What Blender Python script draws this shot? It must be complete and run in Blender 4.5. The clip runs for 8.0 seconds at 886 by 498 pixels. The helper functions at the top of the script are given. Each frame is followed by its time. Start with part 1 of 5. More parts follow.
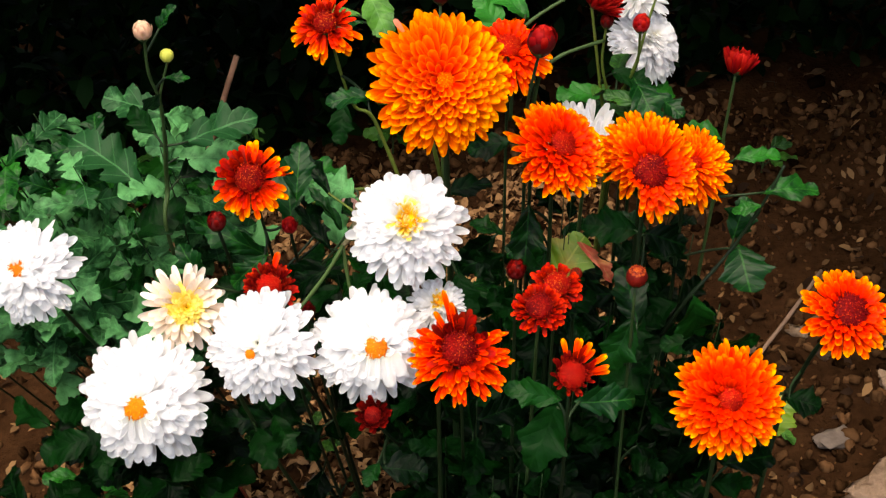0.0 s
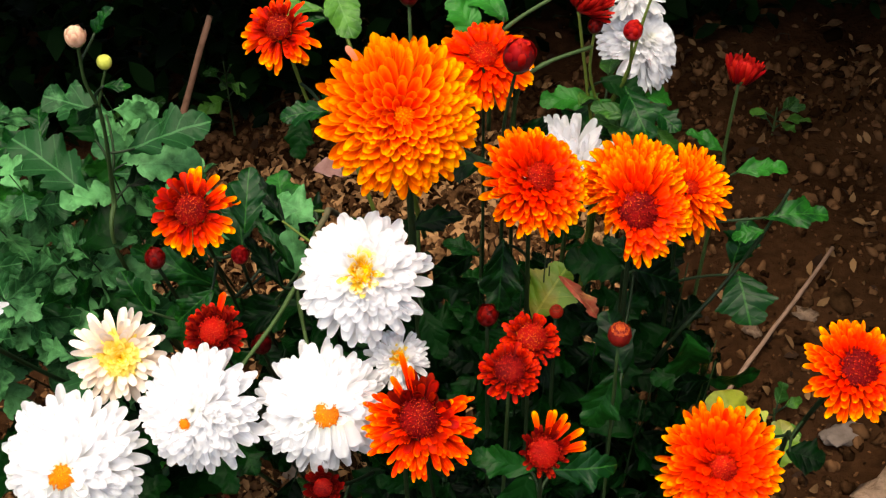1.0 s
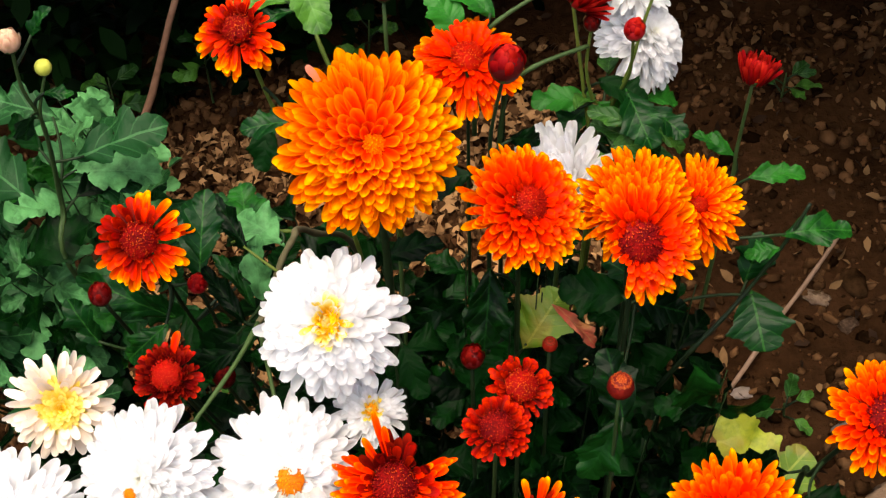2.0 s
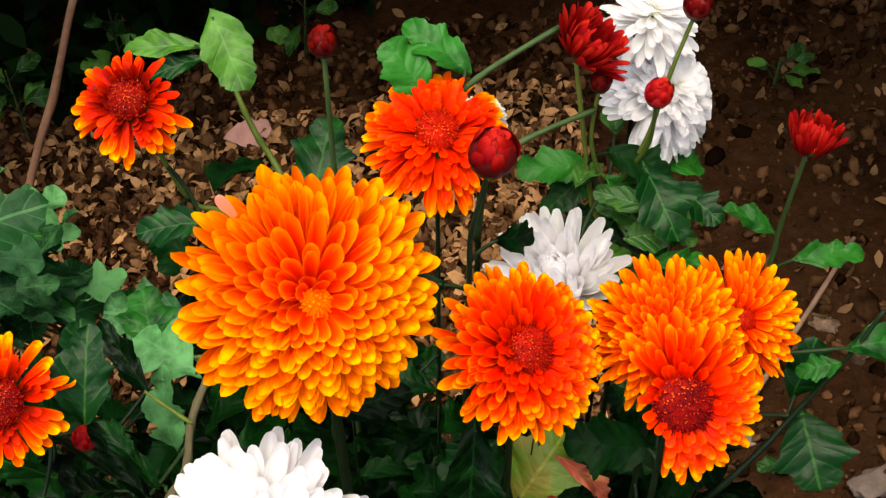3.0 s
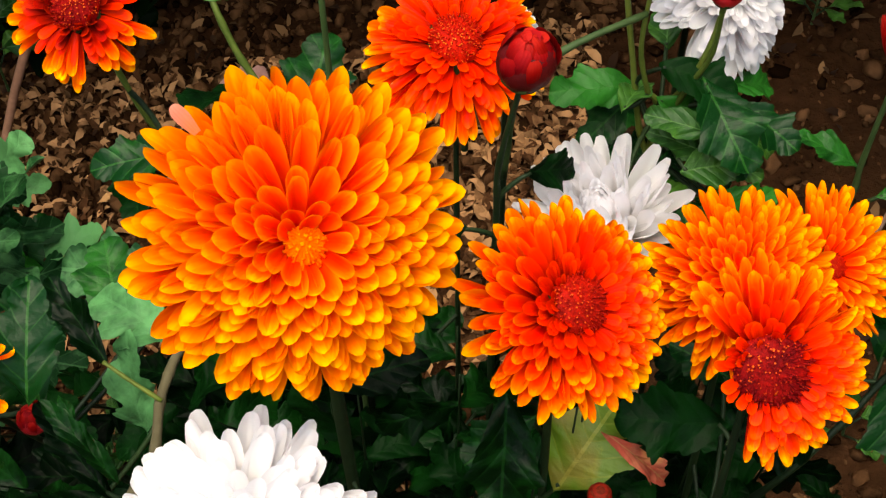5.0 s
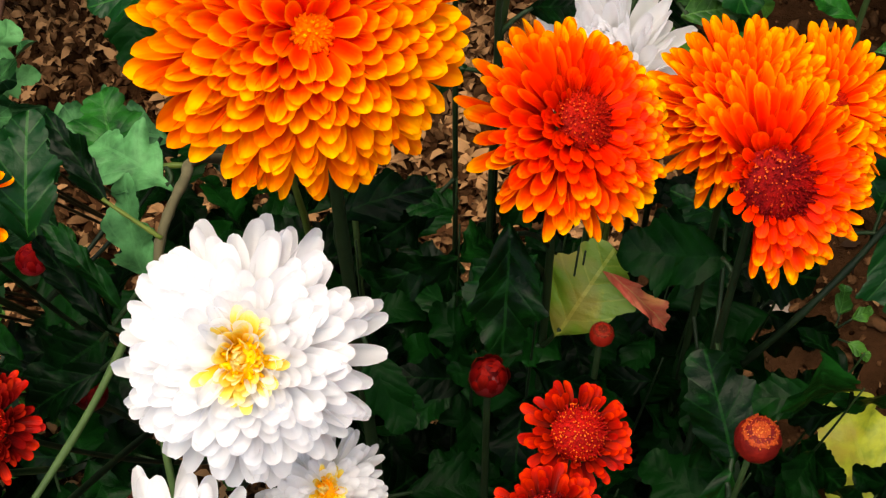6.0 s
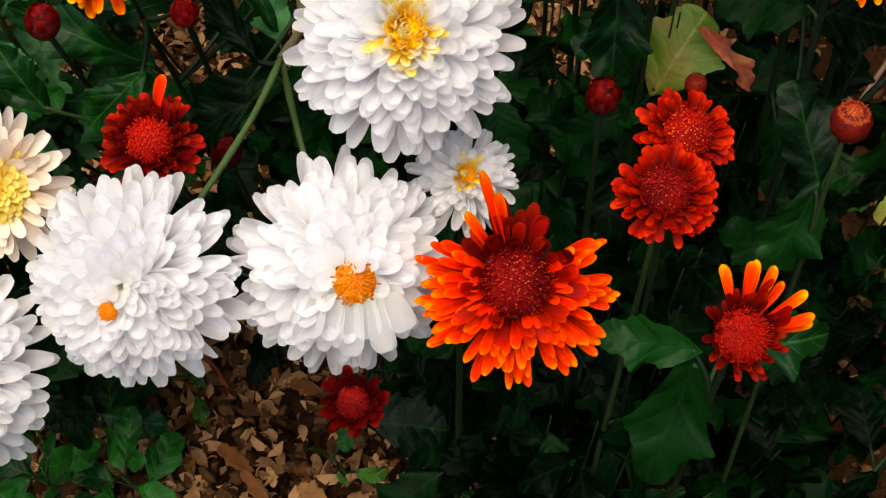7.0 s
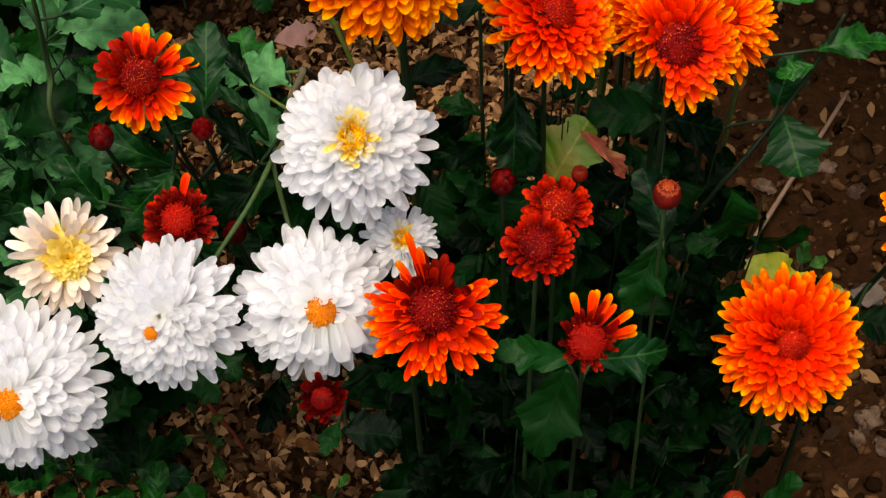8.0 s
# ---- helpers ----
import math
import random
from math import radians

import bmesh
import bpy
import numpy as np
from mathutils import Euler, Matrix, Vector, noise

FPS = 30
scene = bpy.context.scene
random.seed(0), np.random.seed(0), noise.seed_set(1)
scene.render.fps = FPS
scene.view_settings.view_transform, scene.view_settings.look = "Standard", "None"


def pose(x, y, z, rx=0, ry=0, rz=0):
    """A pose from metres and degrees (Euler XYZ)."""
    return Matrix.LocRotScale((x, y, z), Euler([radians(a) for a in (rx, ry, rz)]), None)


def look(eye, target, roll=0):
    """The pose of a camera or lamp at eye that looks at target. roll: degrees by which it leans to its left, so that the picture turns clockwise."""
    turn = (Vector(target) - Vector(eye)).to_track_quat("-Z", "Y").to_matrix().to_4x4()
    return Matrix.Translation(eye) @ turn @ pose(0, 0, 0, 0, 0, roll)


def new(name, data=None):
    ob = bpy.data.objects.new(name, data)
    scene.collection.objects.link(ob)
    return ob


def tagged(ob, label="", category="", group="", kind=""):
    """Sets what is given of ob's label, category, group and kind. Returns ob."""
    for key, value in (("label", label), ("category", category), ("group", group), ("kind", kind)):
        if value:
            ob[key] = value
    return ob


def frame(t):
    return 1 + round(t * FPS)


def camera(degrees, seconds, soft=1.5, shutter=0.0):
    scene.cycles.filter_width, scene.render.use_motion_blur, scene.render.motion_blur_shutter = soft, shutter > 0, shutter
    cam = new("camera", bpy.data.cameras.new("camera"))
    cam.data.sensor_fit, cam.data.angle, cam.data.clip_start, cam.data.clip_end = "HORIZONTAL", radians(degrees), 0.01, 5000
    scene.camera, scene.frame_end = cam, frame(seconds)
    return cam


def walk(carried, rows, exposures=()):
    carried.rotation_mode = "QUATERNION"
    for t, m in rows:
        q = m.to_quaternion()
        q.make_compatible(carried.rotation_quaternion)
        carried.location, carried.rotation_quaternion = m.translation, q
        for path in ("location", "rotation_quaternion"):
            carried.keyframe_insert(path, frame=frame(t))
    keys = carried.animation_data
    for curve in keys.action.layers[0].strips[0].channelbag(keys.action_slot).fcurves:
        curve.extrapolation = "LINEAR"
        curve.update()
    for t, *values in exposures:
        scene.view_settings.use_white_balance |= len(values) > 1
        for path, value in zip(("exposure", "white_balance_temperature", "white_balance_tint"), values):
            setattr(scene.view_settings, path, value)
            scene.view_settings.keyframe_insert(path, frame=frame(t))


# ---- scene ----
cam = camera(33.75, 8.0, soft=1.3)
PATH = [
    (0, (0.0179, -0.7430, 1.2567), (0.0078, -0.3655, 0.9290), 0.10),
    (0.2, (0.0323, -0.7093, 1.2528), (0.0214, -0.3420, 0.9137), -0.24),
    (0.5, (0.0368, -0.6694, 1.2437), (0.0263, -0.3137, 0.8925), -0.21),
    (0.7, (0.0406, -0.6451, 1.2583), (0.0268, -0.2927, 0.9039), -0.50),
    (1, (0.0447, -0.6059, 1.2554), (0.0303, -0.2530, 0.9015), -0.15),
    (1.2, (0.0485, -0.5900, 1.2490), (0.0325, -0.2383, 0.8940), -0.35),
    (2.3, (0.0515, -0.4408, 1.2042), (0.0402, -0.1164, 0.8239), -0.89),
    (2.5, (0.0436, -0.3957, 1.1819), (0.0348, -0.0777, 0.7961), -0.99),
    (3, (0.0347, -0.2918, 1.1357), (0.0414, 0.0240, 0.7481), 0.98),
    (3.5, (0.0310, -0.2613, 1.1232), (0.0446, 0.0448, 0.7281), 1.83),
    (4, (0.0359, -0.2796, 1.1324), (0.0447, 0.0219, 0.7337), 0.83),
    (4.2, (0.0358, -0.2754, 1.1269), (0.0436, 0.0261, 0.7280), 0.66),
    (5.3, (0.0303, -0.2207, 1.0209), (0.0337, 0.0870, 0.6268), -0.20),
    (5.5, (0.0326, -0.2228, 1.0191), (0.0444, 0.0781, 0.6200), 0.78),
    (6, (0.0240, -0.2617, 1.0125), (0.0337, 0.0343, 0.6096), 0.56),
    (6.5, (0.0058, -0.3049, 1.0020), (0.0097, -0.0134, 0.5958), -0.04),
    (7, (-0.0157, -0.3693, 1.0050), (-0.0116, -0.0768, 0.5995), -0.09),
    (7.5, (-0.0089, -0.4367, 1.0212), (-0.0053, -0.1344, 0.6229), -0.42),
    (8, (0.0191, -0.5152, 1.1490), (0.0170, -0.1926, 0.7669), -2.08),
]
walk(cam, [(t, look(eye, target, roll)) for t, eye, target, roll in PATH], exposures=[(0.0, 1.78, 7750, 6), (3.5, 1.75, 7750, 6), (6.0, 1.64, 7750, 6), (6.5, 1.26, 7750, 6), (7.5, 1.22, 7750, 6), (8.0, 1.22, 7750, 6)])

# ---- light: an even, bright overcast sky with a weak wide sun high above the bed ----
world = bpy.data.worlds.new("sky")
scene.world = world
world.use_nodes = True
wn = world.node_tree
sky = wn.nodes.new("ShaderNodeTexSky")
sky.sky_type = "NISHITA"
sky.sun_disc = False
sky.sun_elevation = radians(78)
sky.sun_rotation = radians(214)
sky.dust_density = 2.5
wn.links.new(sky.outputs["Color"], wn.nodes["Background"].inputs["Color"])
wn.nodes["Background"].inputs["Strength"].default_value = 0.14
sun = new("sun", bpy.data.lights.new("sun", "SUN"))
sun.data.energy = 1.5
sun.data.angle = radians(55)
sun.data.color = (1.0, 0.96, 0.9)
sun.matrix_world = look((-0.4, -0.5, 3.0), (0, 0.1, 0.4))

GOLD = math.pi * (3 - math.sqrt(5))


# ---- materials ----
def material(name, rough=0.6, spec=0.4):
    m = bpy.data.materials.new(name)
    m.use_nodes = True
    b = m.node_tree.nodes["Principled BSDF"]
    b.inputs["Roughness"].default_value = rough
    b.inputs["Specular IOR Level"].default_value = spec
    return m, m.node_tree.nodes, m.node_tree.links, b


def ramp(nodes, stops):
    r = nodes.new("ShaderNodeValToRGB")
    el = r.color_ramp.elements
    while len(el) < len(stops):
        el.new(0.5)
    for e, (p, c) in zip(el, stops):
        e.position, e.color = p, (*c, 1)
    return r


def math_node(nodes, links, op, a, b=None):
    n = nodes.new("ShaderNodeMath")
    n.operation = op
    for sock, v in zip(n.inputs, (a, b)):
        if v is None:
            continue
        if isinstance(v, (int, float)):
            sock.default_value = v
        else:
            links.new(v, sock)
    return n.outputs[0]


def petal_material(name, stops, edge, edge_mix=0.5, rough=0.5, vary=0.25, translucent=0.25, hue=0.003, spec=0.06):
    """Pigment that runs from the petal's base to its tip, with a paler rim and fine lengthwise streaks."""
    m, nodes, links, b = material(name, rough, spec)
    tc = nodes.new("ShaderNodeTexCoord")
    sep = nodes.new("ShaderNodeSeparateXYZ")
    links.new(tc.outputs["Generated"], sep.inputs[0])
    info = nodes.new("ShaderNodeObjectInfo")
    noise_n = nodes.new("ShaderNodeTexNoise")
    noise_n.inputs["Scale"].default_value = 3.0
    links.new(tc.outputs["Generated"], noise_n.inputs["Vector"])
    jig = math_node(nodes, links, "MULTIPLY", math_node(nodes, links, "SUBTRACT", noise_n.outputs["Fac"], 0.5), 0.25)
    shift = math_node(nodes, links, "MULTIPLY", math_node(nodes, links, "SUBTRACT", info.outputs["Random"], 0.5), vary)
    along = math_node(nodes, links, "ADD", math_node(nodes, links, "ADD", sep.outputs["Y"], jig), shift)
    r = ramp(nodes, stops)
    links.new(along, r.inputs["Fac"])
    off = math_node(nodes, links, "ABSOLUTE", math_node(nodes, links, "SUBTRACT", sep.outputs["X"], 0.5))
    rim = math_node(nodes, links, "MULTIPLY", math_node(nodes, links, "POWER", math_node(nodes, links, "MULTIPLY", off, 2.0), 3.0), edge_mix)
    rim = math_node(nodes, links, "MULTIPLY", rim, sep.outputs["Y"])
    mix = nodes.new("ShaderNodeMix")
    mix.data_type = "RGBA"
    links.new(rim, mix.inputs["Factor"])
    links.new(r.outputs["Color"], mix.inputs["A"])
    mix.inputs["B"].default_value = (*edge, 1)
    hsv = nodes.new("ShaderNodeHueSaturation")
    links.new(math_node(nodes, links, "ADD", math_node(nodes, links, "MULTIPLY", info.outputs["Random"], hue), 0.5), hsv.inputs["Hue"])
    links.new(math_node(nodes, links, "ADD", math_node(nodes, links, "MULTIPLY", info.outputs["Random"], 0.14), 0.9), hsv.inputs["Value"])
    links.new(mix.outputs["Result"], hsv.inputs["Color"])
    links.new(hsv.outputs["Color"], b.inputs["Base Color"])
    # fine lengthwise ribs
    wave = nodes.new("ShaderNodeTexWave")
    wave.bands_direction = "X"
    wave.inputs["Scale"].default_value = 1.6
    wave.inputs["Distortion"].default_value = 1.0
    links.new(tc.outputs["Generated"], wave.inputs["Vector"])
    bump = nodes.new("ShaderNodeBump")
    bump.inputs["Strength"].default_value = 0.18
    bump.inputs["Distance"].default_value = 0.0004
    links.new(wave.outputs["Fac"], bump.inputs["Height"])
    links.new(bump.outputs["Normal"], b.inputs["Normal"])
    tr = nodes.new("ShaderNodeBsdfTranslucent")
    links.new(hsv.outputs["Color"], tr.inputs["Color"])
    ms = nodes.new("ShaderNodeMixShader")
    ms.inputs["Fac"].default_value = translucent
    links.new(b.outputs[0], ms.inputs[1])
    links.new(tr.outputs[0], ms.inputs[2])
    links.new(ms.outputs[0], nodes["Material Output"].inputs["Surface"])
    return m


def leaf_material(name, dark, light, vein, rough=0.45, spec=0.3, blotch=0.0, blotch_col=(0.3, 0.05, 0.04)):
    """A leaf with paler midrib and side veins, uneven green, and fine puckering."""
    m, nodes, links, b = material(name, rough, spec)
    tc = nodes.new("ShaderNodeTexCoord")
    sep = nodes.new("ShaderNodeSeparateXYZ")
    links.new(tc.outputs["Generated"], sep.inputs[0])
    info = nodes.new("ShaderNodeObjectInfo")
    n1 = nodes.new("ShaderNodeTexNoise")
    n1.inputs["Scale"].default_value = 95.0
    n1.inputs["Detail"].default_value = 6
    n1.inputs["Roughness"].default_value = 0.6
    geo = nodes.new("ShaderNodeNewGeometry")
    links.new(geo.outputs["Position"], n1.inputs["Vector"])
    fac = math_node(nodes, links, "ADD", math_node(nodes, links, "MULTIPLY", n1.outputs["Fac"], 1.5), math_node(nodes, links, "SUBTRACT", math_node(nodes, links, "MULTIPLY", info.outputs["Random"], 0.9), 0.75))
    r = ramp(nodes, [(0.28, dark), (0.85, light)])
    links.new(fac, r.inputs["Fac"])
    off = math_node(nodes, links, "ABSOLUTE", math_node(nodes, links, "SUBTRACT", sep.outputs["X"], 0.5))
    mid = math_node(nodes, links, "LESS_THAN", off, 0.018)
    # side veins lean towards the tip
    side = math_node(nodes, links, "SUBTRACT", sep.outputs["Y"], math_node(nodes, links, "MULTIPLY", off, 0.75))
    saw = math_node(nodes, links, "FRACT", math_node(nodes, links, "MULTIPLY", side, 5.0))
    sv = math_node(nodes, links, "LESS_THAN", saw, 0.09)
    v = math_node(nodes, links, "MAXIMUM", mid, math_node(nodes, links, "MULTIPLY", sv, 0.45))
    mix = nodes.new("ShaderNodeMix")
    mix.data_type = "RGBA"
    links.new(math_node(nodes, links, "MULTIPLY", v, 0.38), mix.inputs["Factor"])
    links.new(r.outputs["Color"], mix.inputs["A"])
    mix.inputs["B"].default_value = (*vein, 1)
    col = mix.outputs["Result"]
    if blotch:
        n2 = nodes.new("ShaderNodeTexNoise")
        n2.inputs["Scale"].default_value = 45.0
        links.new(geo.outputs["Position"], n2.inputs["Vector"])
        r2 = ramp(nodes, [(0.5, (0, 0, 0)), (0.62, (1, 1, 1))])
        links.new(n2.outputs["Fac"], r2.inputs["Fac"])
        mix2 = nodes.new("ShaderNodeMix")
        mix2.data_type = "RGBA"
        links.new(math_node(nodes, links, "MULTIPLY", r2.outputs["Color"], blotch), mix2.inputs["Factor"])
        links.new(col, mix2.inputs["A"])
        mix2.inputs["B"].default_value = (*blotch_col, 1)
        col = mix2.outputs["Result"]
    links.new(col, b.inputs["Base Color"])
    bump = nodes.new("ShaderNodeBump")
    bump.inputs["Strength"].default_value = 0.5
    bump.inputs["Distance"].default_value = 0.0035
    pucker = math_node(nodes, links, "SINE", math_node(nodes, links, "MULTIPLY", saw, math.pi))
    links.new(math_node(nodes, links, "ADD", math_node(nodes, links, "MULTIPLY", n1.outputs["Fac"], 0.7), math_node(nodes, links, "SUBTRACT", math_node(nodes, links, "MULTIPLY", pucker, 0.18), v)), bump.inputs["Height"])
    links.new(bump.outputs["Normal"], b.inputs["Normal"])
    tr = nodes.new("ShaderNodeBsdfTranslucent")
    links.new(col, tr.inputs["Color"])
    ms = nodes.new("ShaderNodeMixShader")
    ms.inputs["Fac"].default_value = 0.15
    links.new(b.outputs[0], ms.inputs[1])
    links.new(tr.outputs[0], ms.inputs[2])
    links.new(ms.outputs[0], nodes["Material Output"].inputs["Surface"])
    return m


def plain_material(name, a, b_col, scale=80.0, rough=0.7, spec=0.12, bump_d=0.001, bump_s=0.5, by_object=0.3, island=False):
    """Two tones broken up by coarse and fine noise, with relief."""
    m, nodes, links, b = material(name, rough, spec)
    geo = nodes.new("ShaderNodeNewGeometry")
    n1 = nodes.new("ShaderNodeTexNoise")
    n1.inputs["Scale"].default_value = scale
    n1.inputs["Detail"].default_value = 6
    n1.inputs["Roughness"].default_value = 0.65
    links.new(geo.outputs["Position"], n1.inputs["Vector"])
    n2 = nodes.new("ShaderNodeTexNoise")
    n2.inputs["Scale"].default_value = scale * 0.13
    n2.inputs["Detail"].default_value = 3
    links.new(geo.outputs["Position"], n2.inputs["Vector"])
    if island:
        rnd = geo.outputs["Random Per Island"]
    else:
        rnd = nodes.new("ShaderNodeObjectInfo").outputs["Random"]
    f = math_node(nodes, links, "ADD", math_node(nodes, links, "MULTIPLY", n1.outputs["Fac"], 0.5), math_node(nodes, links, "MULTIPLY", n2.outputs["Fac"], 0.5))
    f = math_node(nodes, links, "ADD", f, math_node(nodes, links, "MULTIPLY", math_node(nodes, links, "SUBTRACT", rnd, 0.5), by_object))
    r = ramp(nodes, [(0.32, a), (0.7, b_col)])
    links.new(f, r.inputs["Fac"])
    links.new(r.outputs["Color"], b.inputs["Base Color"])
    bump = nodes.new("ShaderNodeBump")
    bump.inputs["Strength"].default_value = bump_s
    bump.inputs["Distance"].default_value = bump_d
    links.new(n1.outputs["Fac"], bump.inputs["Height"])
    links.new(bump.outputs["Normal"], b.inputs["Normal"])
    return m


M_ORANGE = petal_material("orange_petal", [(0.0, (0.75, 0.008, 0.001)), (0.5, (0.88, 0.02, 0.001)), (0.74, (0.92, 0.055, 0.001)), (0.9, (0.94, 0.16, 0.001)), (1.0, (0.95, 0.36, 0.002))], (0.95, 0.32, 0.002), 0.75, vary=0.14, translucent=0.25)
M_ORANGE_TIP = petal_material("yellow_tipped_petal", [(0.0, (0.8, 0.012, 0.001)), (0.42, (0.9, 0.04, 0.001)), (0.7, (0.93, 0.075, 0.001)), (0.88, (0.95, 0.17, 0.002)), (1.0, (0.95, 0.34, 0.003))], (0.95, 0.3, 0.002), 0.75, vary=0.14, translucent=0.25)
M_FLAME = petal_material("flame_petal", [(0.0, (0.42, 0.003, 0.001)), (0.55, (0.76, 0.007, 0.001)), (0.82, (0.88, 0.018, 0.001)), (0.94, (0.92, 0.07, 0.001)), (1.0, (0.93, 0.19, 0.002))], (0.93, 0.14, 0.002), 0.6, vary=0.16, translucent=0.25)
M_SCARLET = petal_material("scarlet_petal", [(0.0, (0.35, 0.002, 0.001)), (0.6, (0.72, 0.006, 0.001)), (0.88, (0.82, 0.012, 0.001)), (1.0, (0.88, 0.04, 0.001))], (0.88, 0.04, 0.001), 0.5, vary=0.16, translucent=0.25)
M_RED = petal_material("red_petal", [(0.0, (0.07, 0.001, 0.001)), (0.6, (0.24, 0.002, 0.001)), (0.86, (0.42, 0.003, 0.002)), (1.0, (0.62, 0.014, 0.002))], (0.52, 0.006, 0.002), 0.5)
M_DARKRED = petal_material("dark_red_petal", [(0.0, (0.05, 0.001, 0.002)), (0.7, (0.14, 0.0015, 0.002)), (1.0, (0.3, 0.006, 0.003))], (0.26, 0.005, 0.003), 0.4, vary=0.35)
M_CRIMSON = petal_material("crimson_petal", [(0.0, (0.09, 0.001, 0.003)), (0.7, (0.27, 0.003, 0.006)), (1.0, (0.42, 0.009, 0.01))], (0.4, 0.008, 0.01), 0.4, vary=0.3)
M_BLUSH = petal_material("blush_petal", [(0.0, (0.4, 0.26, 0.12)), (0.6, (0.5, 0.24, 0.16)), (1.0, (0.66, 0.46, 0.3))], (0.7, 0.5, 0.4), 0.4, vary=0.4, hue=0.0)
M_BUD_SHELL = petal_material("bud_petal", [(0.0, (0.03, 0.001, 0.001)), (0.7, (0.085, 0.001, 0.0015)), (1.0, (0.17, 0.002, 0.003))], (0.14, 0.002, 0.003), 0.4, vary=0.35)
M_FADED = petal_material("faded_petal", [(0.0, (0.7, 0.16, 0.05)), (0.6, (0.72, 0.2, 0.12)), (1.0, (0.75, 0.3, 0.2))], (0.75, 0.28, 0.18), 0.4, hue=0.0)
M_WHITE = petal_material("white_petal", [(0.0, (0.91, 0.89, 0.78)), (0.3, (0.92, 0.91, 0.9)), (1.0, (0.92, 0.91, 0.93))], (0.92, 0.91, 0.94), 0.4, vary=0.05, translucent=0.66, hue=0.0)
M_WHITE_YELLOW = petal_material("white_petal_yellow_base", [(0.0, (0.88, 0.4, 0.006)), (0.55, (0.9, 0.56, 0.025)), (0.85, (0.9, 0.7, 0.15)), (1.0, (0.88, 0.8, 0.45))], (0.88, 0.78, 0.4), 0.3, vary=0.25, translucent=0.4, hue=0.0)
M_CREAM = petal_material("cream_petal", [(0.0, (0.8, 0.48, 0.14)), (0.4, (0.83, 0.63, 0.43)), (1.0, (0.85, 0.74, 0.66))], (0.85, 0.74, 0.67), 0.4, vary=0.2, hue=0.0)
M_YELLOW = petal_material("yellow_petal", [(0.0, (0.72, 0.36, 0.012)), (0.6, (0.85, 0.57, 0.05)), (1.0, (0.86, 0.7, 0.2))], (0.86, 0.7, 0.2), 0.3, vary=0.3, hue=0.0)
# Shade low in the bed is put into these two greens, below mid_green_leaf's.
M_LEAF_SHADED = leaf_material("shaded_green_leaf", (0.0003, 0.003, 0.0006), (0.0016, 0.018, 0.0024), (0.004, 0.026, 0.0045), rough=0.4, spec=0.04)
M_LEAF_HALF_SHADED = leaf_material("half_shaded_green_leaf", (0.0004, 0.006, 0.0008), (0.003, 0.036, 0.004), (0.007, 0.05, 0.008), rough=0.36, spec=0.08)
M_LEAF_MID = leaf_material("mid_green_leaf", (0.001, 0.022, 0.003), (0.014, 0.12, 0.012), (0.03, 0.14, 0.02), rough=0.36, spec=0.13)
M_LEAF_PALE = leaf_material("grey_green_leaf", (0.007, 0.042, 0.011), (0.08, 0.25, 0.085), (0.08, 0.24, 0.085), rough=0.42, spec=0.09)
M_LEAF_FRESH = leaf_material("fresh_green_leaf", (0.01, 0.05, 0.006), (0.06, 0.18, 0.02), (0.1, 0.22, 0.06), spec=0.2)
M_LEAF_ROSE = leaf_material("reddened_leaf", (0.55, 0.1, 0.06), (0.75, 0.32, 0.16), (0.6, 0.4, 0.15), spec=0.08, blotch=0.4, blotch_col=(0.55, 0.4, 0.08))
M_LEAF_LIME = leaf_material("yellowing_leaf", (0.09, 0.16, 0.01), (0.36, 0.38, 0.03), (0.36, 0.36, 0.06), blotch=0.4, blotch_col=(0.25, 0.12, 0.03))
M_STEM_FRESH = plain_material("fresh_green_stem", (0.04, 0.065, 0.01), (0.1, 0.13, 0.022), 150.0, 0.5, 0.15, 0.0004)
M_STEM = plain_material("green_stem", (0.016, 0.035, 0.009), (0.045, 0.08, 0.022), 150.0, 0.6, 0.2, 0.0004)
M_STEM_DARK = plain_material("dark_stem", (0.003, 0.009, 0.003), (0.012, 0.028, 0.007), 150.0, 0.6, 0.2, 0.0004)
M_STEM_WOOD = plain_material("woody_stem", (0.07, 0.06, 0.03), (0.17, 0.14, 0.08), 120.0, 0.75, 0.2, 0.0006)
M_CALYX = plain_material("calyx", (0.01, 0.026, 0.006), (0.035, 0.06, 0.014), 200.0, 0.6)
M_DISC_RED = plain_material("red_disc", (0.09, 0.001, 0.002), (0.36, 0.005, 0.003), 700.0, 0.6, 0.05)
M_DISC_SCARLET = plain_material("scarlet_disc", (0.16, 0.002, 0.001), (0.55, 0.01, 0.002), 500.0, 0.6, 0.05)
M_DISC_AMBER = plain_material("amber_disc", (0.85, 0.07, 0.001), (0.92, 0.16, 0.002), 500.0, 0.6, 0.05)
M_FLORET_AMBER = plain_material("amber_floret", (0.9, 0.14, 0.002), (0.94, 0.36, 0.004), 500.0, 0.6, 0.05)
M_FLORET = plain_material("orange_floret", (0.5, 0.012, 0.003), (0.9, 0.2, 0.012), 900.0, 0.5)
M_FLORET_DARK = plain_material("dark_red_floret", (0.22, 0.005, 0.003), (0.55, 0.06, 0.008), 900.0, 0.5)
M_FLORET_YELLOW = plain_material("yellow_floret", (0.74, 0.2, 0.003), (0.9, 0.47, 0.012), 900.0, 0.5)
M_DISC_YELLOW = plain_material("yellow_disc", (0.4, 0.07, 0.002), (0.66, 0.18, 0.003), 700.0, 0.5)
M_SOIL = plain_material("soil", (0.005, 0.0023, 0.0011), (0.046, 0.02, 0.009), 75.0, 0.95, 0.0, 0.006, 1.0)
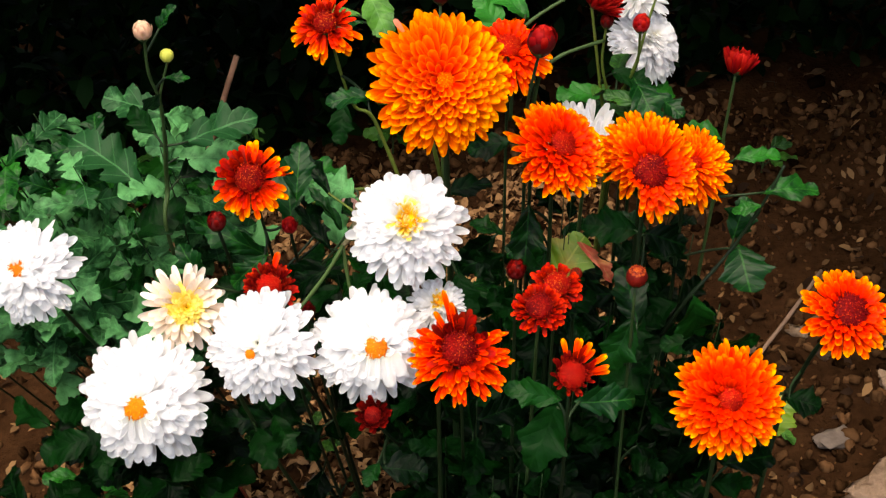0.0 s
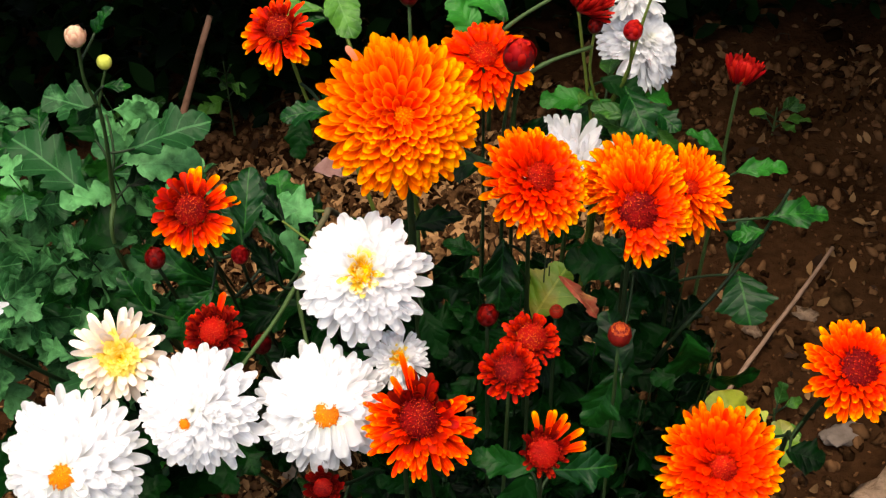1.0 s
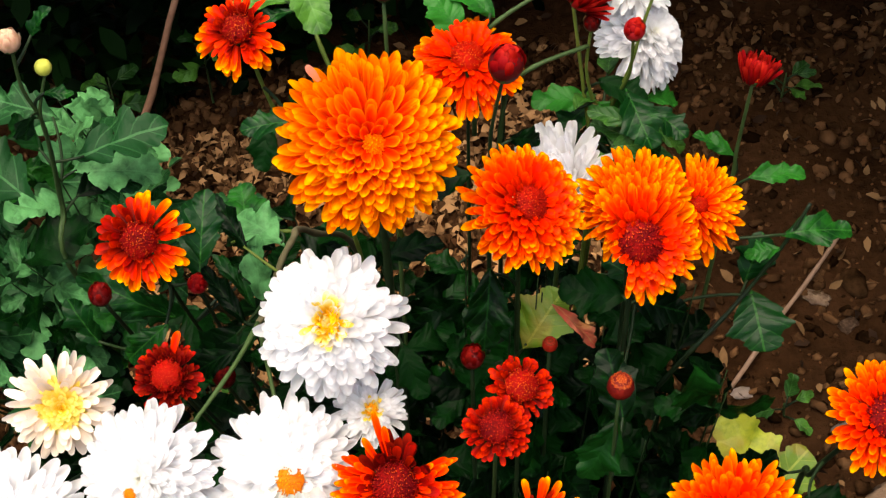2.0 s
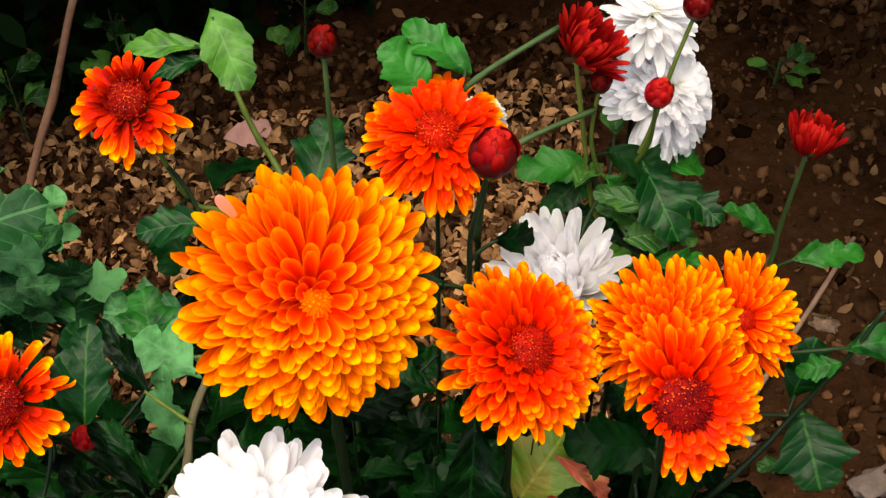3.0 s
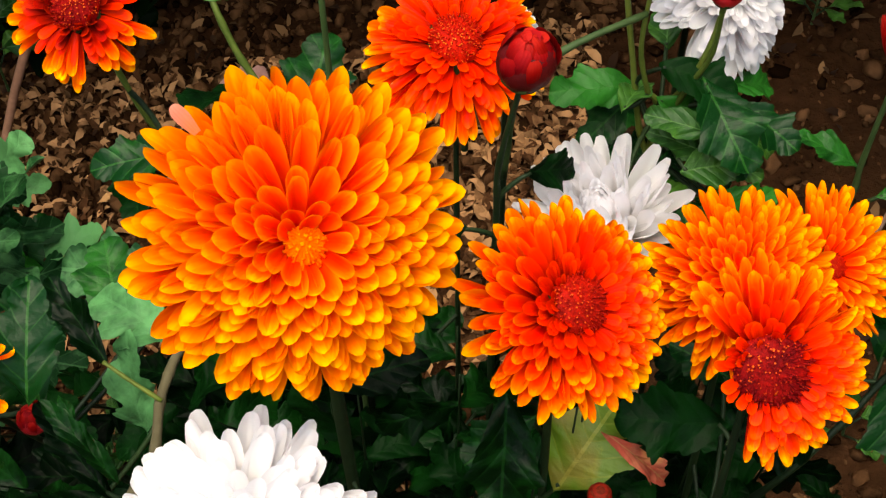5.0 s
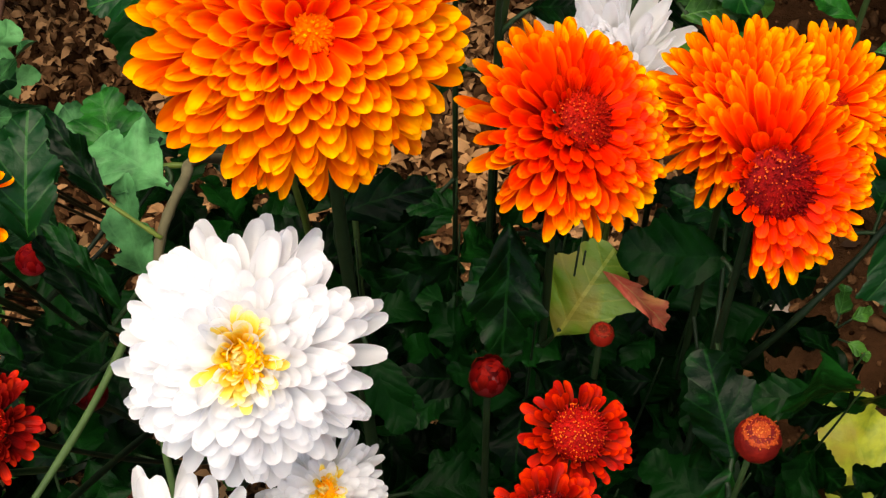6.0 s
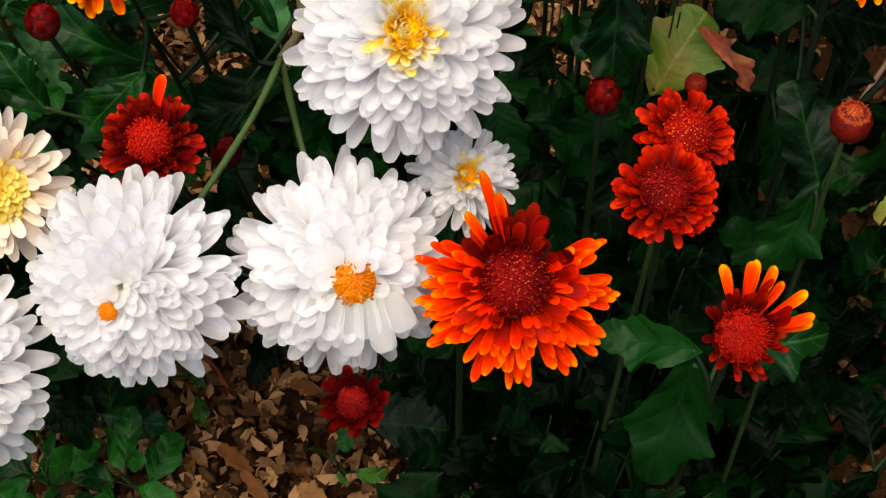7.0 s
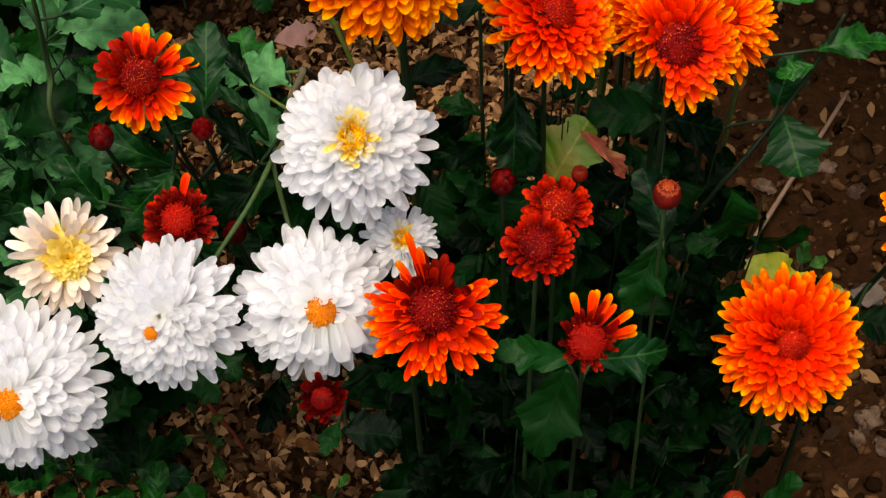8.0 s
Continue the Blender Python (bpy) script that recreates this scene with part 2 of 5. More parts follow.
M_CLOD = plain_material("clod", (0.006, 0.0027, 0.0012), (0.1, 0.047, 0.021), 60.0, 0.95, 0.0, 0.003, 0.8, by_object=0.7)
M_CRUMB = plain_material("crumb", (0.012, 0.0054, 0.0024), (0.115, 0.054, 0.024), 90.0, 0.95, 0.0, 0.003, 1.0, by_object=0.55, island=True)
M_LUMP = plain_material("dried_soil", (0.06, 0.034, 0.022), (0.34, 0.22, 0.15), 130.0, 0.95, 0.0, 0.008, 1.0)
M_WALL = plain_material("shade_wall", (0.03, 0.028, 0.025), (0.09, 0.085, 0.075), 12.0, 0.9, 0.1, 0.004)
M_STONE = plain_material("pale_stone", (0.09, 0.065, 0.052), (0.24, 0.18, 0.15), 70.0, 0.85, 0.25, 0.002, 0.6)
M_LITTER = plain_material("dry_leaf", (0.02, 0.008, 0.003), (0.2, 0.105, 0.045), 70.0, 0.85, 0.15, 0.001, 0.6, by_object=0.9, island=True)
M_DRY_LITTER = plain_material("tan_litter", (0.06, 0.023, 0.008), (0.42, 0.22, 0.1), 70.0, 0.85, 0.1, 0.001, 0.6, by_object=0.65, island=True)
M_DRY = plain_material("fallen_leaf", (0.16, 0.06, 0.018), (0.52, 0.28, 0.115), 70.0, 0.85, 0.1, 0.001, 0.6, by_object=0.8)
M_PINK = plain_material("pink_dead_leaf", (0.3, 0.12, 0.1), (0.6, 0.34, 0.3), 70.0, 0.85, 0.1, 0.001, 0.6)
M_STICK = plain_material("brown_stick", (0.1, 0.045, 0.027), (0.3, 0.15, 0.095), 90.0, 0.8, 0.2, 0.001)
M_STRAW = plain_material("straw", (0.16, 0.09, 0.06), (0.32, 0.2, 0.14), 90.0, 0.8, 0.2, 0.001)
M_TWIG = plain_material("red_twig", (0.12, 0.018, 0.008), (0.3, 0.06, 0.02), 90.0, 0.7, 0.2, 0.001)
# Near black: the deep shade within the hedge is put into its leaf colour.
M_HEDGE = plain_material("shaded_hedge_leaf", (0.0005, 0.003, 0.0007), (0.003, 0.014, 0.002), 30.0, 0.6, 0.03, 0.001, 0.4, by_object=0.6, island=True)
M_DISC_RUST = plain_material("rust_disc", (0.1, 0.008, 0.002), (0.28, 0.035, 0.005), 500.0, 0.6)
M_FLORET_RUST = plain_material("tan_floret", (0.26, 0.03, 0.005), (0.62, 0.2, 0.035), 900.0, 0.5)
M_BUD_PINK = plain_material("pink_bud", (0.36, 0.16, 0.1), (0.55, 0.34, 0.22), 130.0, 0.5)
M_BUD_YELLOW = plain_material("yellow_bud", (0.26, 0.28, 0.03), (0.55, 0.52, 0.11), 130.0, 0.5)
M_BUD_RED = plain_material("red_bud", (0.03, 0.001, 0.001), (0.09, 0.002, 0.003), 160.0, 0.5, 0.2)
M_BUD_BRIGHT = plain_material("crimson_bud", (0.14, 0.002, 0.004), (0.32, 0.007, 0.011), 160.0, 0.5, 0.2)
M_BUD_RUST = plain_material("rust_bud", (0.08, 0.003, 0.002), (0.3, 0.012, 0.004), 200.0, 0.6, 0.1)


# ---- mesh helpers ----
def grid_mesh(name, rows_pts, mat):
    """A smooth sheet through rows of points."""
    nr, nc = len(rows_pts), len(rows_pts[0])
    verts = [tuple(p) for row in rows_pts for p in row]
    faces = [(i * nc + j, i * nc + j + 1, (i + 1) * nc + j + 1, (i + 1) * nc + j) for i in range(nr - 1) for j in range(nc - 1)]
    me = bpy.data.meshes.new(name)
    me.from_pydata(verts, [], faces)
    me.polygons.foreach_set("use_smooth", [True] * len(faces))
    me.materials.append(mat)
    me.update()
    return me


def mesh_of(name, bm, *mats):
    me = bpy.data.meshes.new(name)
    bm.to_mesh(me)
    bm.free()
    for m in mats:
        me.materials.append(m)
    me.polygons.foreach_set("use_smooth", [True] * len(me.polygons))
    me.update()
    return me


def child(name, me, parent, m=None, label=""):
    ob = new(name, me)
    ob.parent = parent
    if m is not None:
        ob.matrix_basis = m
    if label:
        tagged(ob, label)
    return ob


def frame_of(direction, normal):
    """A turn whose y runs along direction and whose z is as near normal as it can be."""
    y = Vector(direction).normalized()
    x = y.cross(Vector(normal))
    if x.length < 1e-4:
        x = y.orthogonal()
    x.normalize()
    z = x.cross(y)
    return Matrix((x, y, z)).transposed()


def ground_z(x, y):
    xx = max(-1.2, min(1.2, x))
    z = 0.1665 * xx * (1.0 if abs(x) < 1.2 else 1.2 / abs(x))
    p = Vector((x, y, 0))
    z += 0.012 * noise.noise(p * 6) + 0.009 * noise.noise(p * 17) + 0.006 * noise.noise(p * 43)
    return z


def bezier(a, b, c, n=14):
    a, b, c = Vector(a), Vector(b), Vector(c)
    return [a * (1 - t) ** 2 + b * 2 * t * (1 - t) + c * t * t for t in (k / (n - 1) for k in range(n))]


def smooth_path(points, k=5):
    """A smooth line through points."""
    v = [Vector(p) for p in points]
    dense = []
    for i in range(len(v) - 1):
        a, b, c, d = v[max(i - 1, 0)], v[i], v[i + 1], v[min(i + 2, len(v) - 1)]
        for t in (q / k for q in range(k)):
            dense.append(0.5 * ((2 * b) + (c - a) * t + (2 * a - 5 * b + 4 * c - d) * t * t + (3 * b - a - 3 * c + d) * t ** 3))
    return dense + [v[-1]]


def tube(name, pts, r0, r1, mat, sides=7, knots=0.12):
    """A tapered, slightly knotted round stem along points."""
    rows_pts = []
    n = len(pts)
    for i, p in enumerate(pts):
        d = (pts[min(i + 1, n - 1)] - pts[max(i - 1, 0)])
        m = frame_of(d, (0.3, 1, 0.1))
        r = r0 + (r1 - r0) * i / (n - 1)
        r *= 1 + knots * (1 if i % 4 == 2 else 0)
        rows_pts.append([p + m @ Vector((r * math.cos(a), 0, r * math.sin(a))) for a in (2 * math.pi * k / sides for k in range(sides + 1))])
    bm = bmesh.new()
    rings = [[bm.verts.new(q) for q in row[:-1]] for row in rows_pts]
    for a, b in zip(rings, rings[1:]):
        for k in range(sides):
            bm.faces.new((a[k], a[(k + 1) % sides], b[(k + 1) % sides], b[k]))
    bm.faces.new(rings[0][::-1])
    bm.faces.new(rings[-1])
    bmesh.ops.recalc_face_normals(bm, faces=bm.faces)
    return mesh_of(name, bm, mat)


def petal_mesh(mat, tip=0.62, curl=0.2, cup=0.35, notch=0.0, base=0.35, twist=0.0, seed=0):
    """A strap- to spoon-shaped petal of length 1 along y with a round tip, hollow along its middle, bent up (curl > 0) or back."""
    rnd = random.Random(seed)
    rows_pts = []
    for i, s in enumerate((0.0, 0.3, 0.6, 0.8, 0.9, 0.965, 1.0)):
        if s < tip:
            w = base + (1 - base) * math.sin(s / tip * math.pi / 2)
        else:
            w = math.sqrt(max(0.0, 1 - (0.9 * (s - tip) / (1 - tip)) ** 2))
        w *= 0.5
        bend = curl * s * s
        row = []
        for j in range(5):
            q = -1 + j / 2
            x = w * q
            z = bend + 0.2 * cup * w * (q * q - 0.4) * (0.35 + 0.65 * math.sin(math.pi * s)) + 0.006 * rnd.uniform(-1, 1)
            y = s - 0.15 * abs(curl) * s * s
            if i == 6:
                y += 0.02 - notch * (1 if q == 0 else 0.2) - 0.02 * abs(q)
            tw = twist * s
            row.append((x * math.cos(tw) - z * math.sin(tw), y, x * math.sin(tw) + z * math.cos(tw)))
        rows_pts.append(row)
    return grid_mesh("petal", rows_pts, mat)


def petal_set(mat, **kw):
    """Petals from incurved to reflexed, three of each."""
    base_curl = kw.pop("curls", (0.32, 0.12, -0.12))
    return [[petal_mesh(mat, curl=c + 0.07 * k, twist=0.12 * (k - 1), seed=7 * k + i, **kw) for k in range(3)] for i, c in enumerate(base_curl)]


P_ORANGE = petal_set(M_ORANGE, cup=1.6, base=0.4, tip=0.84, curls=(-0.02, -0.1, -0.14))
P_ORANGE_TIP = petal_set(M_ORANGE_TIP, cup=1.6, base=0.4, tip=0.84, curls=(-0.02, -0.1, -0.14))
P_FULL = [P_ORANGE[0], P_ORANGE[1], P_ORANGE_TIP[2]]
P_FLAME = petal_set(M_FLAME, cup=0.9, base=0.4, tip=0.82, curls=(-0.35, -0.25, -0.18))
P_SCARLET = petal_set(M_SCARLET, cup=0.9, base=0.4, tip=0.82, curls=(-0.3, -0.25, -0.18))
P_GLOW = [P_SCARLET[0], P_FLAME[1], P_ORANGE[2]]
P_TIPPED = [P_SCARLET[0], P_ORANGE[1], P_ORANGE[2]]
P_RED = petal_set(M_RED, cup=0.8, base=0.4, tip=0.8, curls=(0.3, 0.1, -0.1))
P_DARKRED = petal_set(M_DARKRED, cup=0.8, base=0.5, tip=0.6, curls=(0.45, 0.25, 0.05))
P_GLOBE_SHELL = petal_set(M_CRIMSON, cup=1.0, base=0.6, tip=0.6, curls=(0.5, 0.4, 0.3))
P_CRIMSON = petal_set(M_CRIMSON, cup=0.8, base=0.5, tip=0.7, curls=(0.45, 0.25, 0.05))
P_WHITE = petal_set(M_WHITE, cup=1.5, base=0.42, tip=0.72, notch=0.0, curls=(0.04, -0.06, -0.14))
P_WHITE_IN = petal_set(M_WHITE, cup=1.2, base=0.5, tip=0.6, curls=(0.32, 0.22, 0.08))
P_WHITE_BROAD = petal_set(M_WHITE, cup=1.8, base=0.6, tip=0.72, curls=(-0.1, -0.18, -0.25))
P_WHITE_Y = petal_set(M_WHITE_YELLOW, cup=0.5, base=0.4, tip=0.66, curls=(0.4, 0.2, 0.0))
P_CREAM = petal_set(M_CREAM, cup=0.5, base=0.4, tip=0.7, curls=(0.3, 0.1, -0.05))
P_BUD = petal_set(M_BUD_SHELL, cup=1.0, base=0.6, tip=0.55, curls=(0.42, 0.4, 0.36))
P_BUD_BRIGHT = petal_set(M_CRIMSON, cup=1.0, base=0.6, tip=0.55, curls=(0.42, 0.4, 0.36))
P_BUD_BLUSH = petal_set(M_BLUSH, cup=1.0, base=0.6, tip=0.6, curls=(0.46, 0.44, 0.4))
P_FADED = petal_set(M_FADED, cup=0.8, base=0.5, tip=0.7, curls=(0.1, 0.05, 0.0))
P_YELLOW = petal_set(M_YELLOW, cup=0.7, base=0.5, tip=0.7, curls=(0.5, 0.3, 0.15))


def leaf_mesh(mat, seed, lobes=3, depth=0.34, droop=0.22, fold=0.3):
    """A chrysanthemum leaf of length 1 and width about 1: rounded lobes with blunt teeth that lean towards the tip, folded along its midrib."""
    rnd = random.Random(seed)
    n = 43
    rows_pts = []
    sides = []
    for _ in (0, 1):
        if lobes > 2:
            sides.append([(0.27 + rnd.uniform(-0.03, 0.03), 0.15, 0.36 * rnd.uniform(0.85, 1.1)), (0.55 + rnd.uniform(-0.03, 0.03), 0.17, 0.44 * rnd.uniform(0.9, 1.1)), (0.82, 0.19, 0.27)])
        else:
            sides.append([(0.4 + rnd.uniform(-0.04, 0.04), 0.36, 0.42), (0.78, 0.23, 0.3)])

    def scallop(f):
        f = 2 * (f % 1.0) - 1
        return 1 - math.sqrt(max(0.0, 1 - f * f))

    for i in range(n):
        s = i / (n - 1)
        env = (math.sin(math.pi * s ** 0.85) ** 0.75) if 0 < s < 1 else 0.0
        row = []
        for j in range(5):
            q = -1 + j / 2
            sg = 1 if q > 0 else 0
            w = 0.4 * env * (1 - depth)
            for c, h, wide in sides[sg]:
                f = (s - c) / h
                if abs(f) < 1:
                    w = max(w, wide * (1 - f * f) ** 0.55 * (1 - 0.17 * scallop(1.5 * f + 0.5)))
            w = max(0.012, w)
            x = w * q
            y = 0.93 * s + 0.42 * abs(x) * (1.15 - s) - 0.03
            z = fold * abs(x) * (1.3 - abs(q)) - droop * s * s + 0.06 * math.sin(9 * s + 2.5 * sg + seed) * abs(q) + 0.03 * math.sin(17 * s + seed * 1.7) * (abs(q) - 0.3) + 0.005 * rnd.uniform(-1, 1)
            row.append((x, y, z))
        rows_pts.append(row)
    return grid_mesh("leaf", rows_pts, mat)


def leaf_set(mat, n=5, **kw):
    return [leaf_mesh(mat, 11 * k + 3, droop=0.12 + 0.09 * (k % 4), fold=0.15 + 0.13 * (k % 3), depth=kw.get("depth", 0.34) * (0.75 + 0.15 * (k % 3)), lobes=kw.get("lobes", 3)) for k in range(n)]


L_SHADED = leaf_set(M_LEAF_SHADED, 7, depth=0.14)
L_HALF_SHADED = leaf_set(M_LEAF_HALF_SHADED, 6, depth=0.14)
L_MID = leaf_set(M_LEAF_MID, 6, depth=0.2)
L_PALE = leaf_set(M_LEAF_PALE, 6, depth=0.7)
L_FRESH = leaf_set(M_LEAF_FRESH, depth=0.1, lobes=2)
L_WEED = leaf_set(M_LEAF_MID, depth=0.1, lobes=2)
L_ROSE = leaf_set(M_LEAF_ROSE, 3, depth=0.2)
L_LIME = leaf_set(M_LEAF_LIME, 3, depth=0.15)

STEMS = {}


def put_leaf(parent, base, tip, width, kind=L_SHADED, normal=(0.0, -0.35, 1.0), which=None, label="", stalk=True):
    """A leaf from base to tip under a plant, with its stalk to the plant's stem where that is near."""
    base, tip = Vector(base), Vector(tip)
    d = tip - base
    turn = frame_of(d, normal).to_4x4()
    me = kind[(which if which is not None else random.randrange(100)) % len(kind)]
    m = Matrix.Translation(base - parent.location) @ turn @ Matrix.Diagonal((width, d.length, d.length, 1))
    ob = child("leaf", me, parent, m, label)
    pts = STEMS.get(parent.name)
    if pts and stalk:
        near = min(pts, key=lambda p: (p - base - Vector((0, 0, -0.012))).length)
        if 0.004 < (near - base).length < 0.09:
            mid = (near + base) / 2 - d.normalized() * 0.004
            child("petiole", tube("petiole", [p - parent.location for p in bezier(near, mid, base + d * 0.06, 6)], 0.0012, 0.0009, M_STEM_DARK, 5, 0), parent)
    return ob


def disc_mesh(r, h, n, dome_mat, floret_mat, seed=0, tall=1.0, speck=0.6, fat=1.0):
    """The flower's centre: a low dome set with small tubular florets."""
    rnd = random.Random(seed)
    bm = bmesh.new()
    rings = []
    for i in range(5):
        a = i / 4 * math.pi / 2
        rings.append([bm.verts.new((r * math.cos(a) * math.cos(b), r * math.cos(a) * math.sin(b), h * math.sin(a))) for b in (2 * math.pi * k / 14 for k in range(14))] if i < 4 else [bm.verts.new((0, 0, h))])
    for a, b in zip(rings[:3], rings[1:4]):
        for k in range(14):
            bm.faces.new((a[k], a[(k + 1) % 14], b[(k + 1) % 14], b[k]))
    for k in range(14):
        bm.faces.new((rings[3][k], rings[3][(k + 1) % 14], rings[4][0]))
    for i in range(n):
        u = math.sqrt((i + 0.5) / n)
        ph = i * GOLD
        el = math.acos(min(1, u * 0.98))
        u *= rnd.uniform(0.88, 1.06)
        ph += rnd.uniform(-0.25, 0.25)
        c = Vector((r * u * math.cos(ph), r * u * math.sin(ph), h * math.sin(el)))
        nm = Vector((c.x * 0.9, c.y * 0.9, h * 0.8 + 0.3 * r)).normalized()
        t = frame_of(nm, (math.cos(ph), math.sin(ph), 0.2))
        fr = r * 0.042 * fat * rnd.uniform(0.6, 1.3)
        lit = rnd.random() < speck
        fh = r * 0.17 * tall * rnd.uniform(0.7, 1.3)
        lo = [bm.verts.new(c + t @ Vector((fr * math.cos(b), -fr, fr * math.sin(b)))) for b in (0, math.pi / 2, math.pi, 3 * math.pi / 2)]
        hi = [bm.verts.new(c + t @ Vector((1.15 * fr * math.cos(b), fh, 1.15 * fr * math.sin(b)))) for b in (0, math.pi / 2, math.pi, 3 * math.pi / 2)]
        top = bm.verts.new(c + t @ Vector((0, fh * 0.85, 0)))
        for k in range(4):
            bm.faces.new((lo[k], lo[(k + 1) % 4], hi[(k + 1) % 4], hi[k])).material_index = 0
            bm.faces.new((hi[k], hi[(k + 1) % 4], top)).material_index = 1 if lit else 0
    bmesh.ops.recalc_face_normals(bm, faces=bm.faces)
    return mesh_of("disc", bm, dome_mat, floret_mat)


def calyx_mesh(r, h):
    """The green cup under a flower: a rounded bowl with a toothed rim."""
    bm = bmesh.new()
    prof = [(0.12, -1.0), (0.45, -0.85), (0.8, -0.5), (0.95, -0.1), (0.7, 0.1), (0.25, 0.2)]
    rings = [[bm.verts.new((r * a * math.cos(b) * (1 + (0.12 if k % 2 and i == 3 else 0)), r * a * math.sin(b) * (1 + (0.12 if k % 2 and i == 3 else 0)), h * z)) for k, b in ((k, 2 * math.pi * k / 12) for k in range(12))] for i, (a, z) in enumerate(prof)]
    for a, b in zip(rings, rings[1:]):
        for k in range(12):
            bm.faces.new((a[k], a[(k + 1) % 12], b[(k + 1) % 12], b[k]))
    bm.faces.new(rings[0][::-1])
    bm.faces.new(rings[-1])
    bmesh.ops.recalc_face_normals(bm, faces=bm.faces)
    return mesh_of("flower_head", bm, M_CALYX)


def petals(head, R, kind, n, elev, length, width, r_in=0.1, drop=0.25, seed=0, arc=None, power=0.7, jitter=0.16, z0=0.0):
    """n petals set by the golden angle from the centre (first of each pair) to the rim (second)."""
    rnd = random.Random(seed)
    for i in range(n):
        u = (i + 0.5) / n
        ph = i * GOLD + rnd.uniform(-jitter, jitter)
        if arc and not arc(ph % (2 * math.pi), u):
            continue
        v = u ** power
        e = radians(elev[0] + (elev[1] - elev[0]) * v) + rnd.uniform(-0.09, 0.09)
        ln = R * (length[0] + (length[1] - length[0]) * v) * rnd.uniform(0.9, 1.08)
        w = R * (width[0] + (width[1] - width[0]) * u) * rnd.uniform(0.88, 1.12)
        ra = R * (r_in + 0.06 * u)
        me = kind[0 if u < 0.35 else 1 if u < 0.72 else 2][i % 3]
        m = Matrix.Rotation(ph, 4, "Z") @ Matrix.Translation((0, ra, (z0 - drop * u) * R)) @ Matrix.Rotation(e, 4, "X") @ Matrix.Rotation(rnd.uniform(-0.22, 0.22), 4, "Y") @ Matrix.Diagonal((w, ln, ln, 1))
        child("petal", me, head, m)


def dome(head, R, kind, n, width, r0=0.14, H=0.42, skirt=0.14, r_in=0.07, deep=0.28, seed=0, arc=None, jitter=0.1, ragged=0.05, hub=0.45, reach=0.55, bands=(0.5, 0.75)):
    """n petals whose tips lie on a dome, evenly over its face, each rising from deep in the head."""
    rnd = random.Random(seed)
    for i in range(n):
        u = (i + 0.5) / n
        ph = i * GOLD + rnd.uniform(-jitter, jitter)
        rt = math.sqrt(r0 * r0 + (1 - r0 * r0) * u)
        if arc and not arc(ph % (2 * math.pi), rt):
            continue
        rt *= 1 + rnd.uniform(-ragged, ragged)
        zt = H * (1 - rt * rt) - skirt * rt ** 4 + rnd.uniform(-0.025, 0.025)
        ra = r_in + 0.08 * u
        f = min(1.0, (rt - r0) / reach)
        zb = H * hub * (1 - f) - deep * f
        row = 0 if rt < bands[0] else 1 if rt < bands[1] else 2
        me = kind[row][i % 3]
        tip = me.vertices[6 * 5 + 2].co
        chord = math.hypot(rt - ra, zt - zb)
        k = chord / math.hypot(tip.y, tip.z) * R
        e = math.atan2(zt - zb, rt - ra) - math.atan2(tip.z, tip.y)
        w = R * width * rnd.uniform(0.88, 1.12) * (0.75 + 0.25 * min(1.0, rt / 0.6))
        m = Matrix.Rotation(ph, 4, "Z") @ Matrix.Translation((0, ra * R, zb * R)) @ Matrix.Rotation(e, 4, "X") @ Matrix.Rotation(rnd.uniform(-0.3, 0.3), 4, "Y") @ Matrix.Diagonal((w, k, k, 1))
        child("petal", me, head, m)


def long_side(mid, half=1.0, also=None):
    """Leaves out petals so that those round the direction mid show more of their length."""

    def keep(a, rt):
        near = abs((a - mid + math.pi) % (2 * math.pi) - math.pi) < half
        if near and (0.3 < rt < 0.4 or 0.48 < rt < 0.6 or 0.69 < rt < 0.76):
            return False
        return also is None or also(a, rt)

    return keep


def plant(base_xy, tips, label, category="flower", stem_r=0.0018, mat=M_STEM, bend=(0, 0, 0), group="flowering stems", name="chrysanthemum", via=()):
    """A flowering stem: an empty at its foot, and a stem up to its tip, by way of the points in via, from below."""
    bx, by = base_xy
    if name == "chrysanthemum" and bx < -0.015:
        by += 0.22
    foot = Vector((bx, by, ground_z(bx, by) - 0.01))
    root = new(name)
    root.location = foot
    root.empty_display_size = 0.02
    tagged(root, label, category, group)
    end = Vector(tips)
    mid = Vector((foot.x * 0.35 + end.x * 0.65, foot.y * 0.35 + end.y * 0.65, foot.z + (end.z - foot.z) * 0.6)) + Vector(bend)
    pts = smooth_path((foot, *via, end), 6) if via else bezier(foot, mid, end, 18)
    STEMS[root.name] = pts
    child("stem", tube("stem", [p - foot for p in pts], stem_r * 1.25, stem_r * (0.3 if group == "leafy stems" else 0.75), mat), root)
    return root


def head_on(root, c, nrm, R, back=0.3, calyx=0.2):
    """The flower head of a plant, whose z is the way that the flower faces."""
    nrm = Vector(nrm).normalized()
    z = nrm
    x = Vector((1, 0, 0)) - z * z.x
    x.normalize()
    y = z.cross(x)
    turn = Matrix((x, y, z)).transposed().to_4x4()
    o = Vector(c) - nrm * back * R
    return child("flower_head", calyx_mesh(R * calyx, R * calyx * 0.9), root, Matrix.Translation(o - root.location) @ turn)


